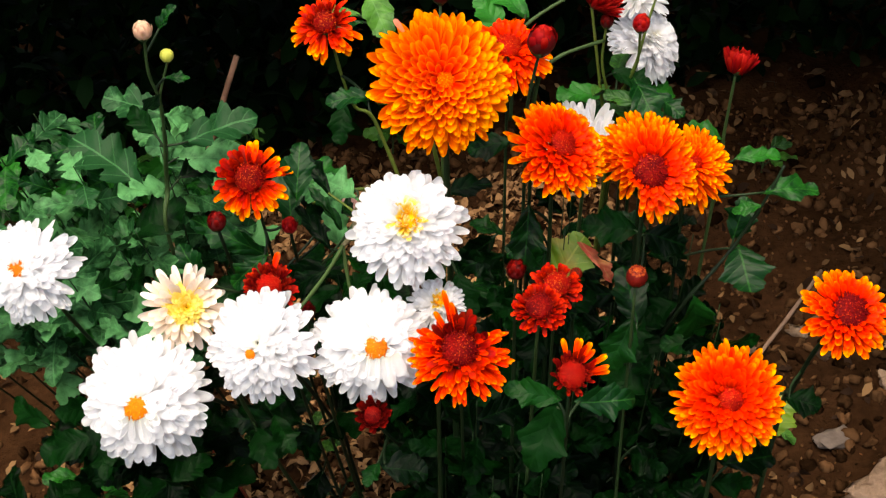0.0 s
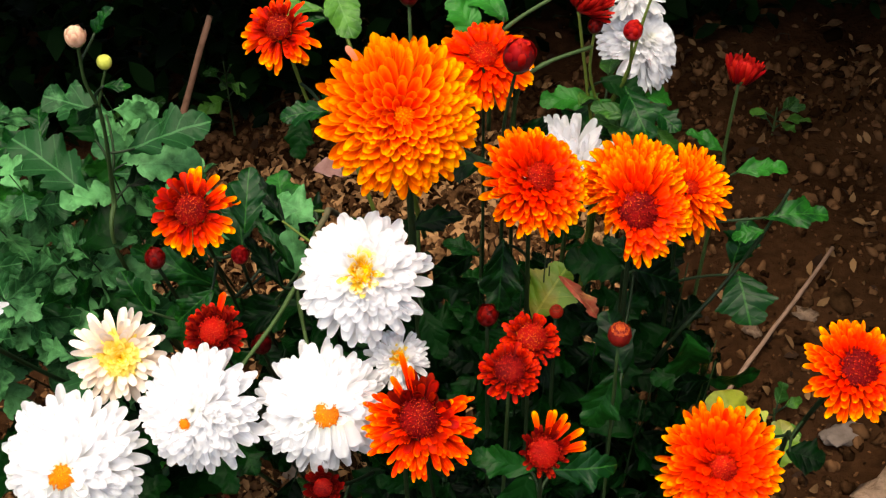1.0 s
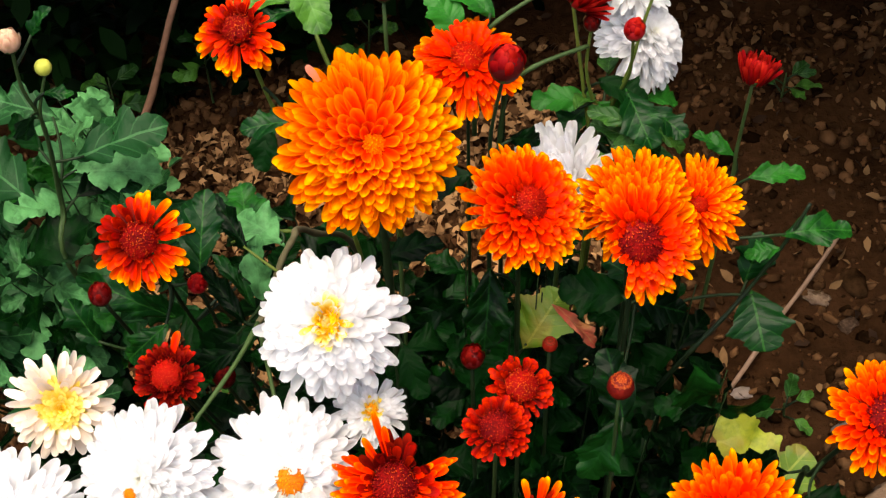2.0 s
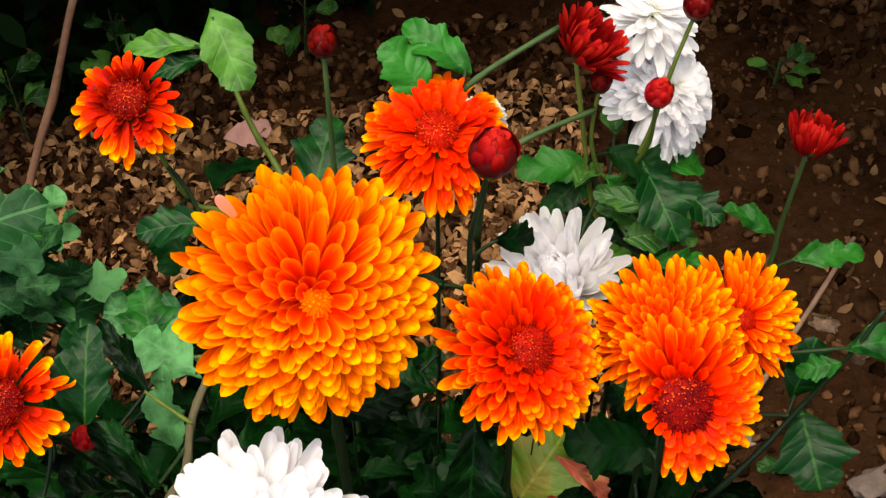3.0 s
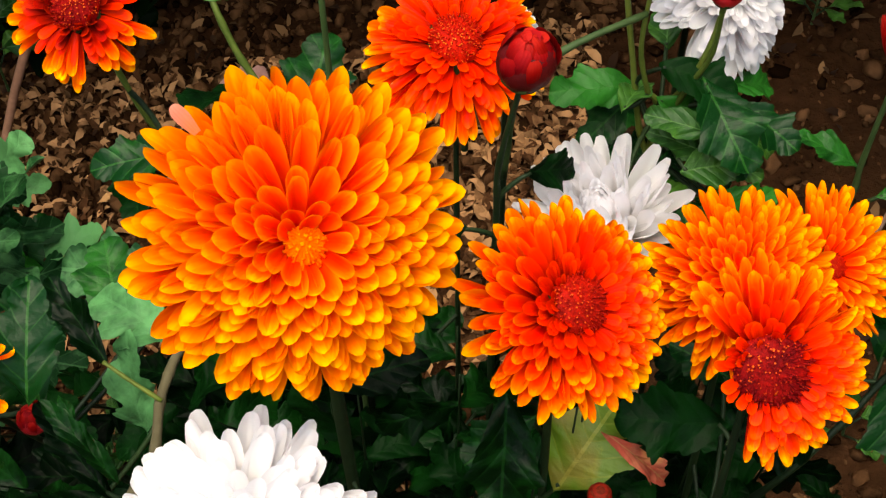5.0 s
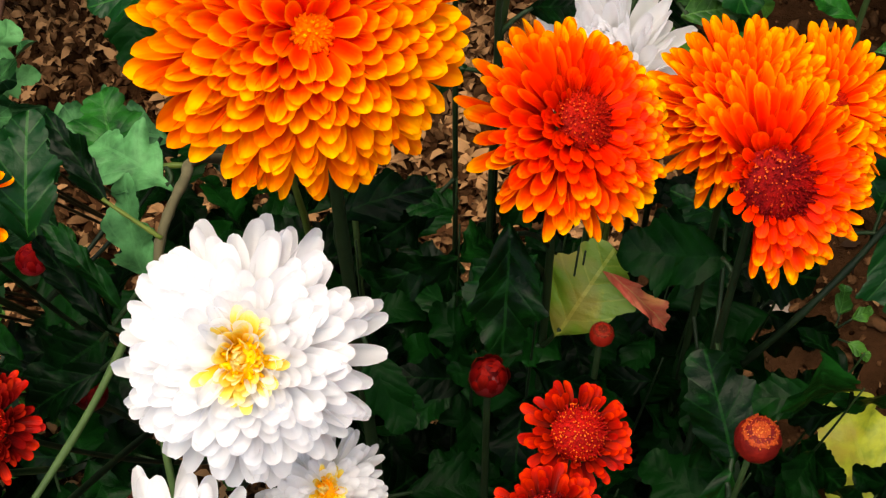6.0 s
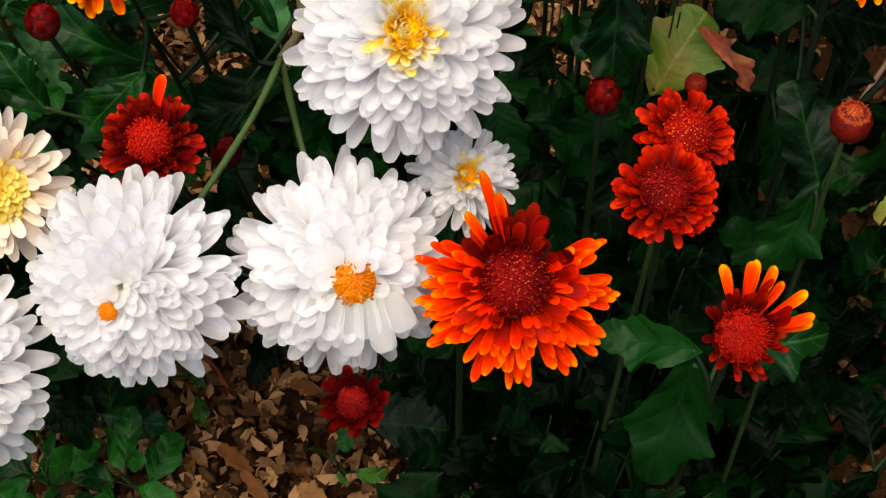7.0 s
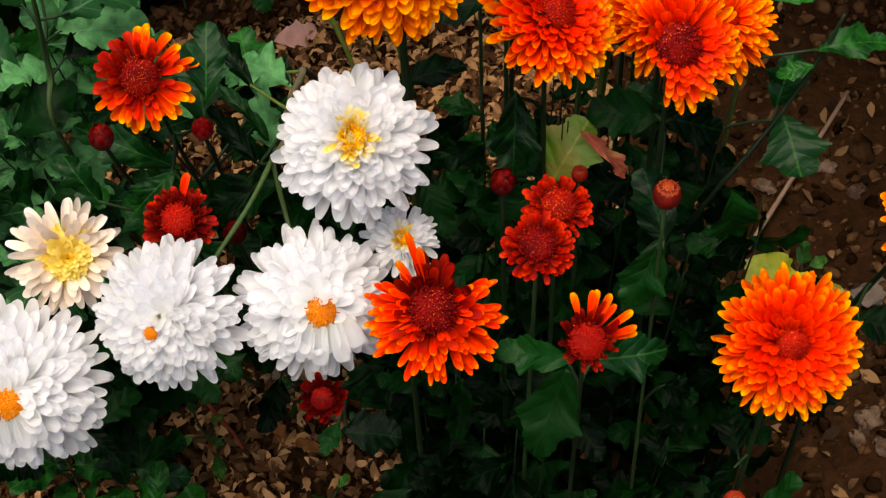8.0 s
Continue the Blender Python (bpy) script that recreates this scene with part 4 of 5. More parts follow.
# ---- the red and flame flowers ----
r1 = red_bloom((-0.115, 0.1), (-0.133, 0.024, 0.652), (0.03, -0.63, 0.77), 0.0258, "flame-red chrysanthemum with one tuft of long orange petals", 66, 0.42, 3, P_TIPPED, 51, ring=48, ring_kind=P_RED, width=(0.13, 0.17), length=(0.36, 0.72), elev=(34, -16), arc=lambda a, u: not 0.2 < a < 2.1)
r1h = [o for o in r1.children if o.name.startswith("flower_head")][0]
petals(r1h, 0.0258, P_RED, 64, (44, -8), (0.3, 0.6), (0.13, 0.17), r_in=0.36, seed=151, drop=0.1, arc=lambda a, u: 0.2 < a < 2.1, jitter=0.3)
r0 = red_bloom((-0.05, 0.16), (-0.091, 0.146, 0.699), (-0.13, -0.53, 0.84), 0.0262, "flame-red chrysanthemum with uneven orange petals on a long stalk", 78, 0.36, 2, P_TIPPED, 52, mat=M_STEM_FRESH, via=((-0.03, 0.175, 0.45), (-0.056, 0.165, 0.589), (-0.073, 0.162, 0.612), (-0.08, 0.158, 0.636)), ring=52, heart=M_DISC_RED, ring_kind=P_RED, width=(0.13, 0.17), length=(0.36, 0.74), elev=(36, -14), arc=lambda a, u: u < 0.35 or 0.9 < a < 2.1 or 2.5 < a < 4.4)
r3 = red_bloom((0.05, 0.17), (0.041, 0.144, 0.685), (0.02, -0.3, 0.95), 0.0345, "flame-red chrysanthemum with a broad red centre", 140, 0.3, 4, P_GLOW, 53, elev=(40, -22), ring=56, heart=M_DISC_SCARLET, width=(0.1, 0.13), length=(0.34, 0.74))
r4 = bud((0.06, 0.11), (0.062, 0.102, 0.712), 0.0112, M_BUD_RED, "half-open dark red chrysanthemum, still a tight globe", nrm=(0.12, 0.05, 0.98), via=((0.056, 0.112, 0.5), (0.055, 0.107, 0.626), (0.055, 0.105, 0.659)), seed=54, shell=P_GLOBE_SHELL, stem_r=0.0013)
r5 = red_bloom((0.2, 0.17), (0.211, 0.164, 0.655), (0.15, 0.2, 0.95), 0.0165, "half-open crimson chrysanthemum on a thin stalk over bare soil", 84, 0.4, 0, P_CRIMSON, 55, elev=(86, 56), length=(0.7, 1.0), width=(0.14, 0.17), mat=M_STEM, via=((0.206, 0.17, 0.4), (0.210, 0.168, 0.553), (0.209, 0.166, 0.591)))
r6 = red_bloom((0.11, 0.21), (0.106, 0.174, 0.703), (0.56, 0.0, 0.83), 0.018, "half-open dark red chrysanthemum above a white one", 80, 0.4, 1, P_CRIMSON, 56, elev=(70, 30), length=(0.7, 1.0), width=(0.17, 0.21), mat=M_STEM_FRESH, via=((0.122, 0.174, 0.55), (0.120, 0.170, 0.589), (0.116, 0.171, 0.603), (0.109, 0.172, 0.645)))
f1 = red_bloom((0.02, 0.2), (0.011, -0.112, 0.630), (-0.01, -0.54, 0.84), 0.0335, "flame-red chrysanthemum with a broad dark red centre and ragged petals", 0, 0.36, 0, None, 57, ring=30)
f1h = [o for o in f1.children if o.name.startswith("flower_head")][0]
dome(f1h, 0.034, [P_SCARLET[0], P_FLAME[1], P_FLAME[2]], 195, 0.1, r0=0.42, H=0.16, skirt=0.3, r_in=0.28, deep=0.3, seed=57, jitter=0.3, ragged=0.08, hub=0.3, reach=0.5, bands=(0.6, 0.82), arc=lambda a, rt: 1.0 < a < 5.3)
petals(f1h, 0.0335, P_DARKRED, 36, (48, 10), (0.3, 0.5), (0.13, 0.17), r_in=0.32, seed=157, drop=0.1, arc=lambda a, u: a < 1.1 or a > 5.2, jitter=0.4)
for ph, ln in ((0.3, 0.8), (0.2, 0.55), (0.62, 0.5)):
    child("petal", P_ORANGE[1][1], f1h, Matrix.Rotation(ph, 4, "Z") @ Matrix.Translation((0, 0.012, 0)) @ Matrix.Rotation(radians(28), 4, "X") @ Matrix.Diagonal((0.0036, 0.0335 * ln, 0.0335 * ln, 1)))
f2 = red_bloom((0.06, 0.0), (0.060, -0.083, 0.640), (0.0, -0.35, 0.93), 0.0185, "small scarlet chrysanthemum with a wide centre", 78, 0.5, 3, P_RED, 58, length=(0.3, 0.5), width=(0.13, 0.17), hi=0.7, mat=M_STEM, ring=40)
f2b = red_bloom((0.08, 0.02), (0.073, -0.047, 0.626), (0.09, -0.35, 0.93), 0.0185, "small dark red chrysanthemum behind a scarlet one", 74, 0.5, 3, P_RED, 59, length=(0.3, 0.52), width=(0.13, 0.17), hi=0.7, ring=36)
f3 = red_bloom((0.09, -0.02), (0.079, -0.134, 0.632), (0.09, -0.50, 0.86), 0.0195, "dark red chrysanthemum with petals on one side only", 40, 0.48, 3, [P_RED[0], P_FLAME[1], P_ORANGE[2]], 60, elev=(42, 8), length=(0.5, 0.85), width=(0.14, 0.18), arc=lambda a, u: a > 4.7 or a < 0.35, hi=0.6, ring=60, ring_kind=P_DARKRED, dots=M_FLORET_DARK)
d1 = red_bloom((-0.12, 0.08), (-0.118, -0.025, 0.599), (-0.01, -0.41, 0.91), 0.0205, "small dark red chrysanthemum with one orange petal", 96, 0.46, 3, [P_DARKRED[0], P_DARKRED[1], P_RED[2]], 61, elev=(48, -14), length=(0.28, 0.56), width=(0.12, 0.16), hi=0.6, ring=40, ring_kind=P_DARKRED, dots=M_FLORET_DARK)

d1h = [o for o in d1.children if o.name.startswith("flower_head")][0]
child("petal", P_FLAME[1][0], d1h, Matrix.Rotation(-0.2, 4, "Z") @ Matrix.Translation((0, 0.009, 0)) @ Matrix.Rotation(radians(30), 4, "X") @ Matrix.Diagonal((0.0042, 0.016, 0.016, 1)))

# ---- buds ----
b1 = bud((0.14, -0.01), (0.121, -0.061, 0.645), 0.0078, M_BUD_RUST, "rust-red flower bud with tan florets curling in its dimpled top", seed=1, leaves=3, stem_r=0.0012, stem_mat=M_STEM)
b2 = bud((0.11, 0.22), (0.135, 0.152, 0.696), 0.0071, M_BUD_BRIGHT, "crimson flower bud before a white flower", via=((0.124, 0.176, 0.548), (0.121, 0.170, 0.596), (0.123, 0.168, 0.608), (0.131, 0.162, 0.639), (0.136, 0.158, 0.660)), seed=2, leaves=0, stem_mat=M_STEM_FRESH, shell=P_BUD_BRIGHT, stem_r=0.0012)
b3 = bud((0.06, 0.03), (0.047, -0.017, 0.609), 0.0073, M_BUD_RED, "dark red flower bud above dark leaves", seed=3, shell=P_BUD)
b4 = bud((0.0, 0.2), (-0.009, 0.177, 0.702), 0.0076, M_BUD_RED, "dark red flower bud on a straight stalk", seed=4, leaves=1, stem_mat=M_STEM, shell=P_BUD)
b5 = bud((-0.1, 0.09), (-0.112, 0.046, 0.591), 0.0065, M_BUD_BRIGHT, "crimson flower bud beside a flame-red flower", seed=5, shell=P_BUD_BRIGHT)
b6 = bud((0.1, 0.06), (0.091, 0.024, 0.570), 0.0052, M_BUD_RUST, "small rust flower bud among leaves", seed=6)
b7 = bud((0.115, 0.18), (0.112, 0.167, 0.688), 0.0056, M_BUD_RED, "small dark red flower bud under a half-open flower", seed=7, leaves=0, stem_mat=M_STEM_FRESH, via=((0.122, 0.176, 0.548), (0.121, 0.169, 0.617), (0.116, 0.168, 0.630), (0.111, 0.167, 0.654)), shell=P_BUD, stem_r=0.0012)
b8 = bud((0.11, 0.22), (0.151, 0.179, 0.722), 0.0073, M_BUD_RED, "dark red flower bud on a green stalk", via=((0.126, 0.178, 0.548), (0.124, 0.172, 0.608), (0.132, 0.165, 0.640), (0.137, 0.166, 0.658), (0.143, 0.172, 0.688)), seed=8, leaves=0, stem_mat=M_STEM_FRESH, shell=P_BUD, stem_r=0.0012)
b9 = bud((-0.13, 0.09), (-0.155, 0.008, 0.625), 0.0073, M_BUD_RED, "very dark red flower bud", seed=9, leaves=1, shell=P_BUD)
b10 = bud((-0.1, 0.08), (-0.103, 0.033, 0.520), 0.0077, M_BUD_RED, "dark red flower bud in the shade of leaves", seed=10, leaves=1, shell=P_BUD)
b11 = red_bloom((-0.03, 0.15), (-0.042, -0.130, 0.588), (0, -0.6, 0.8), 0.0118, "small dark red chrysanthemum just opening under white flowers", 46, 0.5, 0, P_BUD, 62, dots=M_FLORET_DARK, elev=(62, 5), length=(0.35, 0.62), width=(0.22, 0.28))
b12 = bud((0.16, -0.08), (0.152, -0.159, 0.532), 0.0065, M_BUD_RUST, "small rust flower bud low among leaves", seed=12, leaves=2)
p1 = bud((-0.235, 0.19), (-0.22, 0.138, 0.692), 0.0078, M_BUD_PINK, "pale pink swollen flower bud on a green stalk", seed=13, leaves=3, stem_mat=M_STEM, stem_r=0.0014, via=((-0.228, 0.162, 0.45), (-0.226, 0.160, 0.533), (-0.219, 0.150, 0.591), (-0.217, 0.145, 0.626), (-0.221, 0.140, 0.655)), shell=P_BUD_BLUSH)
p2 = bud((-0.232, 0.192), (-0.207, 0.145, 0.667), 0.0058, M_BUD_YELLOW, "small yellow-green flower bud", seed=14, leaves=0, stem_mat=M_STEM, stem_r=0.0012, via=((-0.228, 0.163, 0.45), (-0.225, 0.160, 0.533), (-0.219, 0.151, 0.591), (-0.217, 0.145, 0.626), (-0.213, 0.143, 0.643)))
put_leaf(p1, (-0.212, 0.152, 0.684), (-0.203, 0.153, 0.706), 0.013, L_MID, which=2)
put_leaf(p1, (-0.21, 0.142, 0.65), (-0.19, 0.14, 0.652), 0.012, L_MID, which=4)

# ---- single leaves that stand out ----
put_leaf(r0, (-0.059, 0.116, 0.654), (-0.089, 0.109, 0.661), 0.022, L_MID, which=3)
put_leaf(b4, (-0.02, 0.17, 0.6), (-0.01, 0.21, 0.63), 0.035, L_MID, which=0)
put_leaf(r1, (-0.078, 0.140, 0.547), (-0.128, 0.141, 0.558), 0.044, L_PALE, which=0)
put_leaf(r1, (-0.083, 0.133, 0.526), (-0.118, 0.148, 0.545), 0.036, L_SHADED, which=1)
put_leaf(r1, (-0.113, 0.055, 0.585), (-0.118, 0.085, 0.625), 0.03, L_MID, which=2)
put_leaf(o2, (0.056, 0.032, 0.624), (0.054, -0.002, 0.588), 0.032, L_HALF_SHADED, which=4, normal=(0.1, -1.0, 0.35))
put_leaf(o2, (0.067, 0.045, 0.590), (0.040, 0.027, 0.588), 0.024, L_MID, which=1)
put_leaf(o4b, (0.217, 0.090, 0.543), (0.225, 0.052, 0.528), 0.047, L_MID, which=0, normal=(0.1, -1.0, 0.35))
put_leaf(o4b, (0.228, 0.094, 0.590), (0.270, 0.095, 0.604), 0.026, L_MID, which=3)
put_leaf(r5, (0.211, 0.171, 0.579), (0.184, 0.178, 0.597), 0.015, L_MID, which=1)
put_leaf(r5, (0.220, 0.165, 0.567), (0.255, 0.163, 0.580), 0.019, L_MID, which=2)
put_leaf(b2, (0.135, 0.160, 0.644), (0.152, 0.122, 0.630), 0.034, L_MID, which=4)
put_leaf(b2, (0.151, 0.160, 0.629), (0.173, 0.139, 0.628), 0.022, L_MID, which=1)
put_leaf(b2, (0.141, 0.144, 0.617), (0.115, 0.148, 0.632), 0.017, L_FRESH, which=1)
put_leaf(b7, (0.118, 0.192, 0.607), (0.077, 0.186, 0.613), 0.025, L_MID, which=0)
put_leaf(b7, (0.119, 0.198, 0.596), (0.093, 0.175, 0.592), 0.026, L_MID, which=2)
put_leaf(r3, (0.036, 0.166, 0.679), (0.018, 0.181, 0.703), 0.03, L_MID, which=0)
put_leaf(r3, (0.055, 0.175, 0.686), (0.028, 0.189, 0.709), 0.023, L_MID, which=3)
put_leaf(o3, (0.132, 0.032, 0.605), (0.092, 0.03, 0.612), 0.032, L_SHADED, which=1, normal=(0.1, -0.7, 0.7))
put_leaf(o3, (0.136, 0.03, 0.604), (0.168, 0.022, 0.6), 0.028, L_SHADED, which=3, normal=(0.0, -0.7, 0.7))
put_leaf(o3, (0.145, 0.076, 0.565), (0.124, 0.082, 0.582), 0.021, L_MID, which=2)
put_leaf(b1, (0.130, -0.032, 0.574), (0.119, -0.004, 0.608), 0.03, L_HALF_SHADED, which=0, normal=(0.1, -0.8, 0.6))
put_leaf(b1, (0.124, -0.045, 0.592), (0.108, -0.066, 0.56), 0.032, L_HALF_SHADED, which=4, normal=(0.1, -0.8, 0.6))
put_leaf(f3, (0.075, -0.108, 0.582), (0.038, -0.109, 0.593), 0.022, L_HALF_SHADED, which=1, normal=(-0.1, -0.7, 0.7))
put_leaf(f3, (0.086, -0.100, 0.572), (0.126, -0.104, 0.578), 0.028, L_MID, which=2, normal=(0.1, -0.8, 0.6))
put_leaf(f3, (0.074, -0.109, 0.580), (0.056, -0.152, 0.560), 0.038, L_SHADED, which=0, normal=(0.1, -0.9, 0.5))
put_leaf(o5, (0.176, 0.025, 0.548), (0.186, 0.015, 0.502), 0.036, L_HALF_SHADED, which=3, normal=(0.1, -0.8, 0.6))
put_leaf(b11, (-0.042, -0.070, 0.469), (-0.010, -0.077, 0.477), 0.031, L_HALF_SHADED, which=2)
put_leaf(b11, (-0.046, -0.060, 0.462), (-0.055, -0.080, 0.461), 0.015, L_HALF_SHADED, which=1)
put_leaf(o6, (0.238, -0.038, 0.514), (0.262, -0.048, 0.517), 0.03, L_SHADED, which=4)
put_leaf(o5, (0.243, 0.036, 0.378), (0.219, 0.080, 0.438), 0.06, L_LIME, which=0, label="yellowing leaf")
put_leaf(o5, (0.245, 0.047, 0.376), (0.273, 0.066, 0.412), 0.046, L_LIME, which=1, label="yellowing leaf")
put_leaf(o2, (0.077, 0.038, 0.549), (0.098, 0.055, 0.584), 0.042, L_LIME, which=0, label="withering yellow leaf")
put_leaf(o2, (0.094, 0.04, 0.585), (0.127, 0.034, 0.55), 0.012, L_ROSE, which=1, normal=(0.5, -0.7, 0.6), label="withering curled leaf with a red edge", stalk=False)
put_leaf(o1, (-0.002, 0.030, 0.634), (0.028, 0.034, 0.650), 0.02, L_SHADED, which=3)


# the leafy node from which the back buds rise
rk = random.Random(640)
for k in range(22):
    a = rk.uniform(0, 6.3)
    p = Vector((rk.uniform(0.095, 0.165), rk.uniform(0.13, 0.2), rk.uniform(0.575, 0.635)))
    d = Vector((math.cos(a), math.sin(a), rk.uniform(-0.6, 0.3))).normalized()
    put_leaf(b7 if k % 2 else b2, p, p + d * rk.uniform(0.022, 0.036), rk.uniform(0.014, 0.024), L_MID if k % 3 else L_FRESH, (rk.uniform(-0.6, 0.6), rk.uniform(-0.9, 0.0), 0.8), k)


branch(r3, ((0.0, 0.16, 0.5), (-0.016, 0.14, 0.605), (-0.035, 0.18, 0.617), (-0.045, 0.19, 0.631), (-0.053, 0.2, 0.647), (-0.058, 0.215, 0.652)), 0.0018, 0.0012, M_STEM_FRESH)
put_leaf(r3, (-0.066, 0.232, 0.670), (-0.048, 0.195, 0.655), 0.032, L_FRESH, which=1)
put_leaf(r3, (-0.073, 0.228, 0.652), (-0.111, 0.224, 0.660), 0.018, L_FRESH, which=2)
put_leaf(r3, (-0.069, 0.224, 0.648), (-0.099, 0.212, 0.651), 0.015, L_MID, which=2)
branch(o4b, ((0.165, 0.075, 0.46), (0.18, 0.07, 0.504), (0.2, 0.08, 0.528), (0.215, 0.09, 0.546), (0.231, 0.095, 0.581), (0.242, 0.1, 0.611)), 0.0017, 0.0011, M_STEM_DARK, "dark leafy side branch")
put_leaf(o4b, (0.229, 0.094, 0.578), (0.207, 0.09, 0.578), 0.016, L_MID, which=2)
put_leaf(o4b, (0.215, 0.1, 0.54), (0.222, 0.108, 0.575), 0.03, L_MID, which=5)
branch(r3, ((0.045, 0.165, 0.6), (0.046, 0.167, 0.665), (0.058, 0.172, 0.685), (0.094, 0.185, 0.704)), 0.0016, 0.0012, M_STEM)
branch(r3, ((0.06, 0.15, 0.6), (0.064, 0.148, 0.65), (0.079, 0.15, 0.669), (0.111, 0.165, 0.673)), 0.0016, 0.0012, M_STEM)


# ---- leafy stems without open flowers ----
def leafy(base, tip, n, kind, seed, label, size=0.062, lo=0.3, lie=(0.35, 1.0), tilt=0.35):
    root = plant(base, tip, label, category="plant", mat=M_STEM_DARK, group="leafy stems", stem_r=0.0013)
    clothe(root, n, lo, 0.99, size, kind, seed, tilt=tilt, lie=lie, spread=0.1, stalk=False)
    return root


lp = leafy((-0.24, 0.2), (-0.228, 0.165, 0.57), 8, L_PALE, 71, "leafy chrysanthemum stem with grey-green lobed leaves", lo=0.4)
put_leaf(lp, (-0.232, 0.208, 0.568), (-0.283, 0.210, 0.589), 0.042, L_PALE, which=0)
put_leaf(lp, (-0.210, 0.170, 0.568), (-0.152, 0.182, 0.597), 0.044, L_PALE, which=1)
put_leaf(lp, (-0.222, 0.183, 0.544), (-0.162, 0.182, 0.557), 0.045, L_PALE, which=2)
put_leaf(lp, (-0.251, 0.176, 0.520), (-0.306, 0.200, 0.566), 0.052, L_PALE, which=3)
put_leaf(lp, (-0.260, 0.149, 0.489), (-0.211, 0.164, 0.519), 0.048, L_SHADED, which=4)
# a bank of pale leaves beside the white flowers
rl = random.Random(500)
for k in range(30):
    x = rl.uniform(-0.44, -0.2)
    y = rl.uniform(0.06, 0.26)
    z = 0.51 + 0.07 * (y - 0.1) / 0.2 - 0.25 * max(0.0, x + 0.26) + rl.uniform(-0.05, 0.03)
    leafy((x * 0.95, y + 0.1), (x, y, z), 14, (L_PALE, L_MID, L_PALE, L_PALE)[k % 4], 572 + k, "leafy chrysanthemum stem with green lobed leaves", 0.052, lo=0.6, tilt=0.55, lie=(0.1, 0.9))
# the foliage under the orange and red flowers, its shade put into dark leaf colours
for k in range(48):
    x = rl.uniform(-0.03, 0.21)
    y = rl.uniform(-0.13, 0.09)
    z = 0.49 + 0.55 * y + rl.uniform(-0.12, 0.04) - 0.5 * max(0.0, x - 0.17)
    leafy((x * 0.95, y + 0.1), (x, y, z), 12, L_SHADED if k % 4 else L_HALF_SHADED, 690 + k, "leafy chrysanthemum stem with green leaves coloured dark for shade", 0.042, lo=0.45, lie=(-0.1, 0.7))
# leaves low under the white flowers, coloured dark for the shade there
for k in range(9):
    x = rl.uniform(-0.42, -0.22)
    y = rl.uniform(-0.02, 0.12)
    leafy((x, y + 0.1), (x, y, rl.uniform(0.3, 0.46)), 11, L_SHADED, 860 + k, "leafy chrysanthemum stem with green leaves coloured dark for shade", 0.052, lo=0.5)
# thinner foliage behind, with the same shade-darkened leaf colours
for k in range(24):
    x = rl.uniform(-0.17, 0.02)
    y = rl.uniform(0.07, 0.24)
    leafy((x, y + 0.06), (x, y, rl.uniform(0.36, 0.48)), 9, L_SHADED if k % 3 else L_HALF_SHADED, 790 + k, "leafy chrysanthemum stem with green leaves coloured dark for shade", 0.05, lo=0.5)
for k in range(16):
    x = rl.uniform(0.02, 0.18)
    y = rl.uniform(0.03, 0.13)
    leafy((x, y + 0.06), (x, y, rl.uniform(0.48, 0.59)), 10, L_SHADED if k % 3 else L_HALF_SHADED, 940 + k, "leafy chrysanthemum stem with green leaves", 0.04, lo=0.6)
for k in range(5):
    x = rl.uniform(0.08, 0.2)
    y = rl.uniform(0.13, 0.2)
    leafy((x, y + 0.06), (x, y, rl.uniform(0.48, 0.56)), 7, L_SHADED, 820 + k, "leafy chrysanthemum stem with green leaves coloured dark for shade", 0.04, lo=0.6)


# ---- weeds ----
def weed(x, y, h, n, size, seed, label="low bright green weed seedling with rounded leaves"):
    rnd = random.Random(seed)
    z = ground_z(x, y)
    root = plant((x, y), (x + rnd.uniform(-0.02, 0.02), y - 0.01, z + h), label, category="weed", group="weeds", stem_r=0.0012, mat=M_STEM, name="weed")
    clothe(root, n, 0.4, 1.0, size, L_FRESH if size < 0.045 else L_WEED, seed, tilt=0.4)
    return root


for k, (x, y, h, n, sz) in enumerate(((-0.3, 0.27, 0.09, 7, 0.055), (-0.26, 0.19, 0.1, 9, 0.055), (-0.33, 0.2, 0.1, 9, 0.06), (-0.2, 0.375, 0.08, 9, 0.025), (-0.17, 0.36, 0.06, 6, 0.028), (-0.34, 0.4, 0.07, 8, 0.04), (-0.28, 0.36, 0.05, 7, 0.035), (-0.38, 0.3, 0.1, 8, 0.055), (-0.06, 0.22, 0.06, 6, 0.022), (-0.3, 0.13, 0.12, 9, 0.055), (-0.12, 0.28, 0.06, 6, 0.022), (0.35, 0.35, 0.03, 4, 0.03), (0.4, 0.8, 0.05, 6, 0.03), (-0.41, 0.85, 0.12, 7, 0.035), (-0.3, 0.9, 0.14, 7, 0.035), (-0.1, 0.92, 0.1, 6, 0.035), (0.0, 0.215, 0.07, 5, 0.024), (-0.2, 0.24, 0.06, 5, 0.024), (-0.08, 0.15, 0.05, 4, 0.024), (-0.23, 0.14, 0.08, 5, 0.045))):
    weed(x, y, h, n, sz, 120 + k)

# leaves round the flame-red flower
put_leaf(r1, (-0.129, 0.04, 0.568), (-0.187, 0.045, 0.598), 0.027, L_MID, which=4, normal=(0.0, -0.8, 0.6))
put_leaf(r1, (-0.126, 0.02, 0.585), (-0.152, 0.002, 0.568), 0.024, L_MID, which=2, normal=(0.1, -0.7, 0.7))
put_leaf(b9, (-0.178, 0.045, 0.535), (-0.196, 0.05, 0.567), 0.025, L_MID, which=1, normal=(-0.2, -0.7, 0.7))
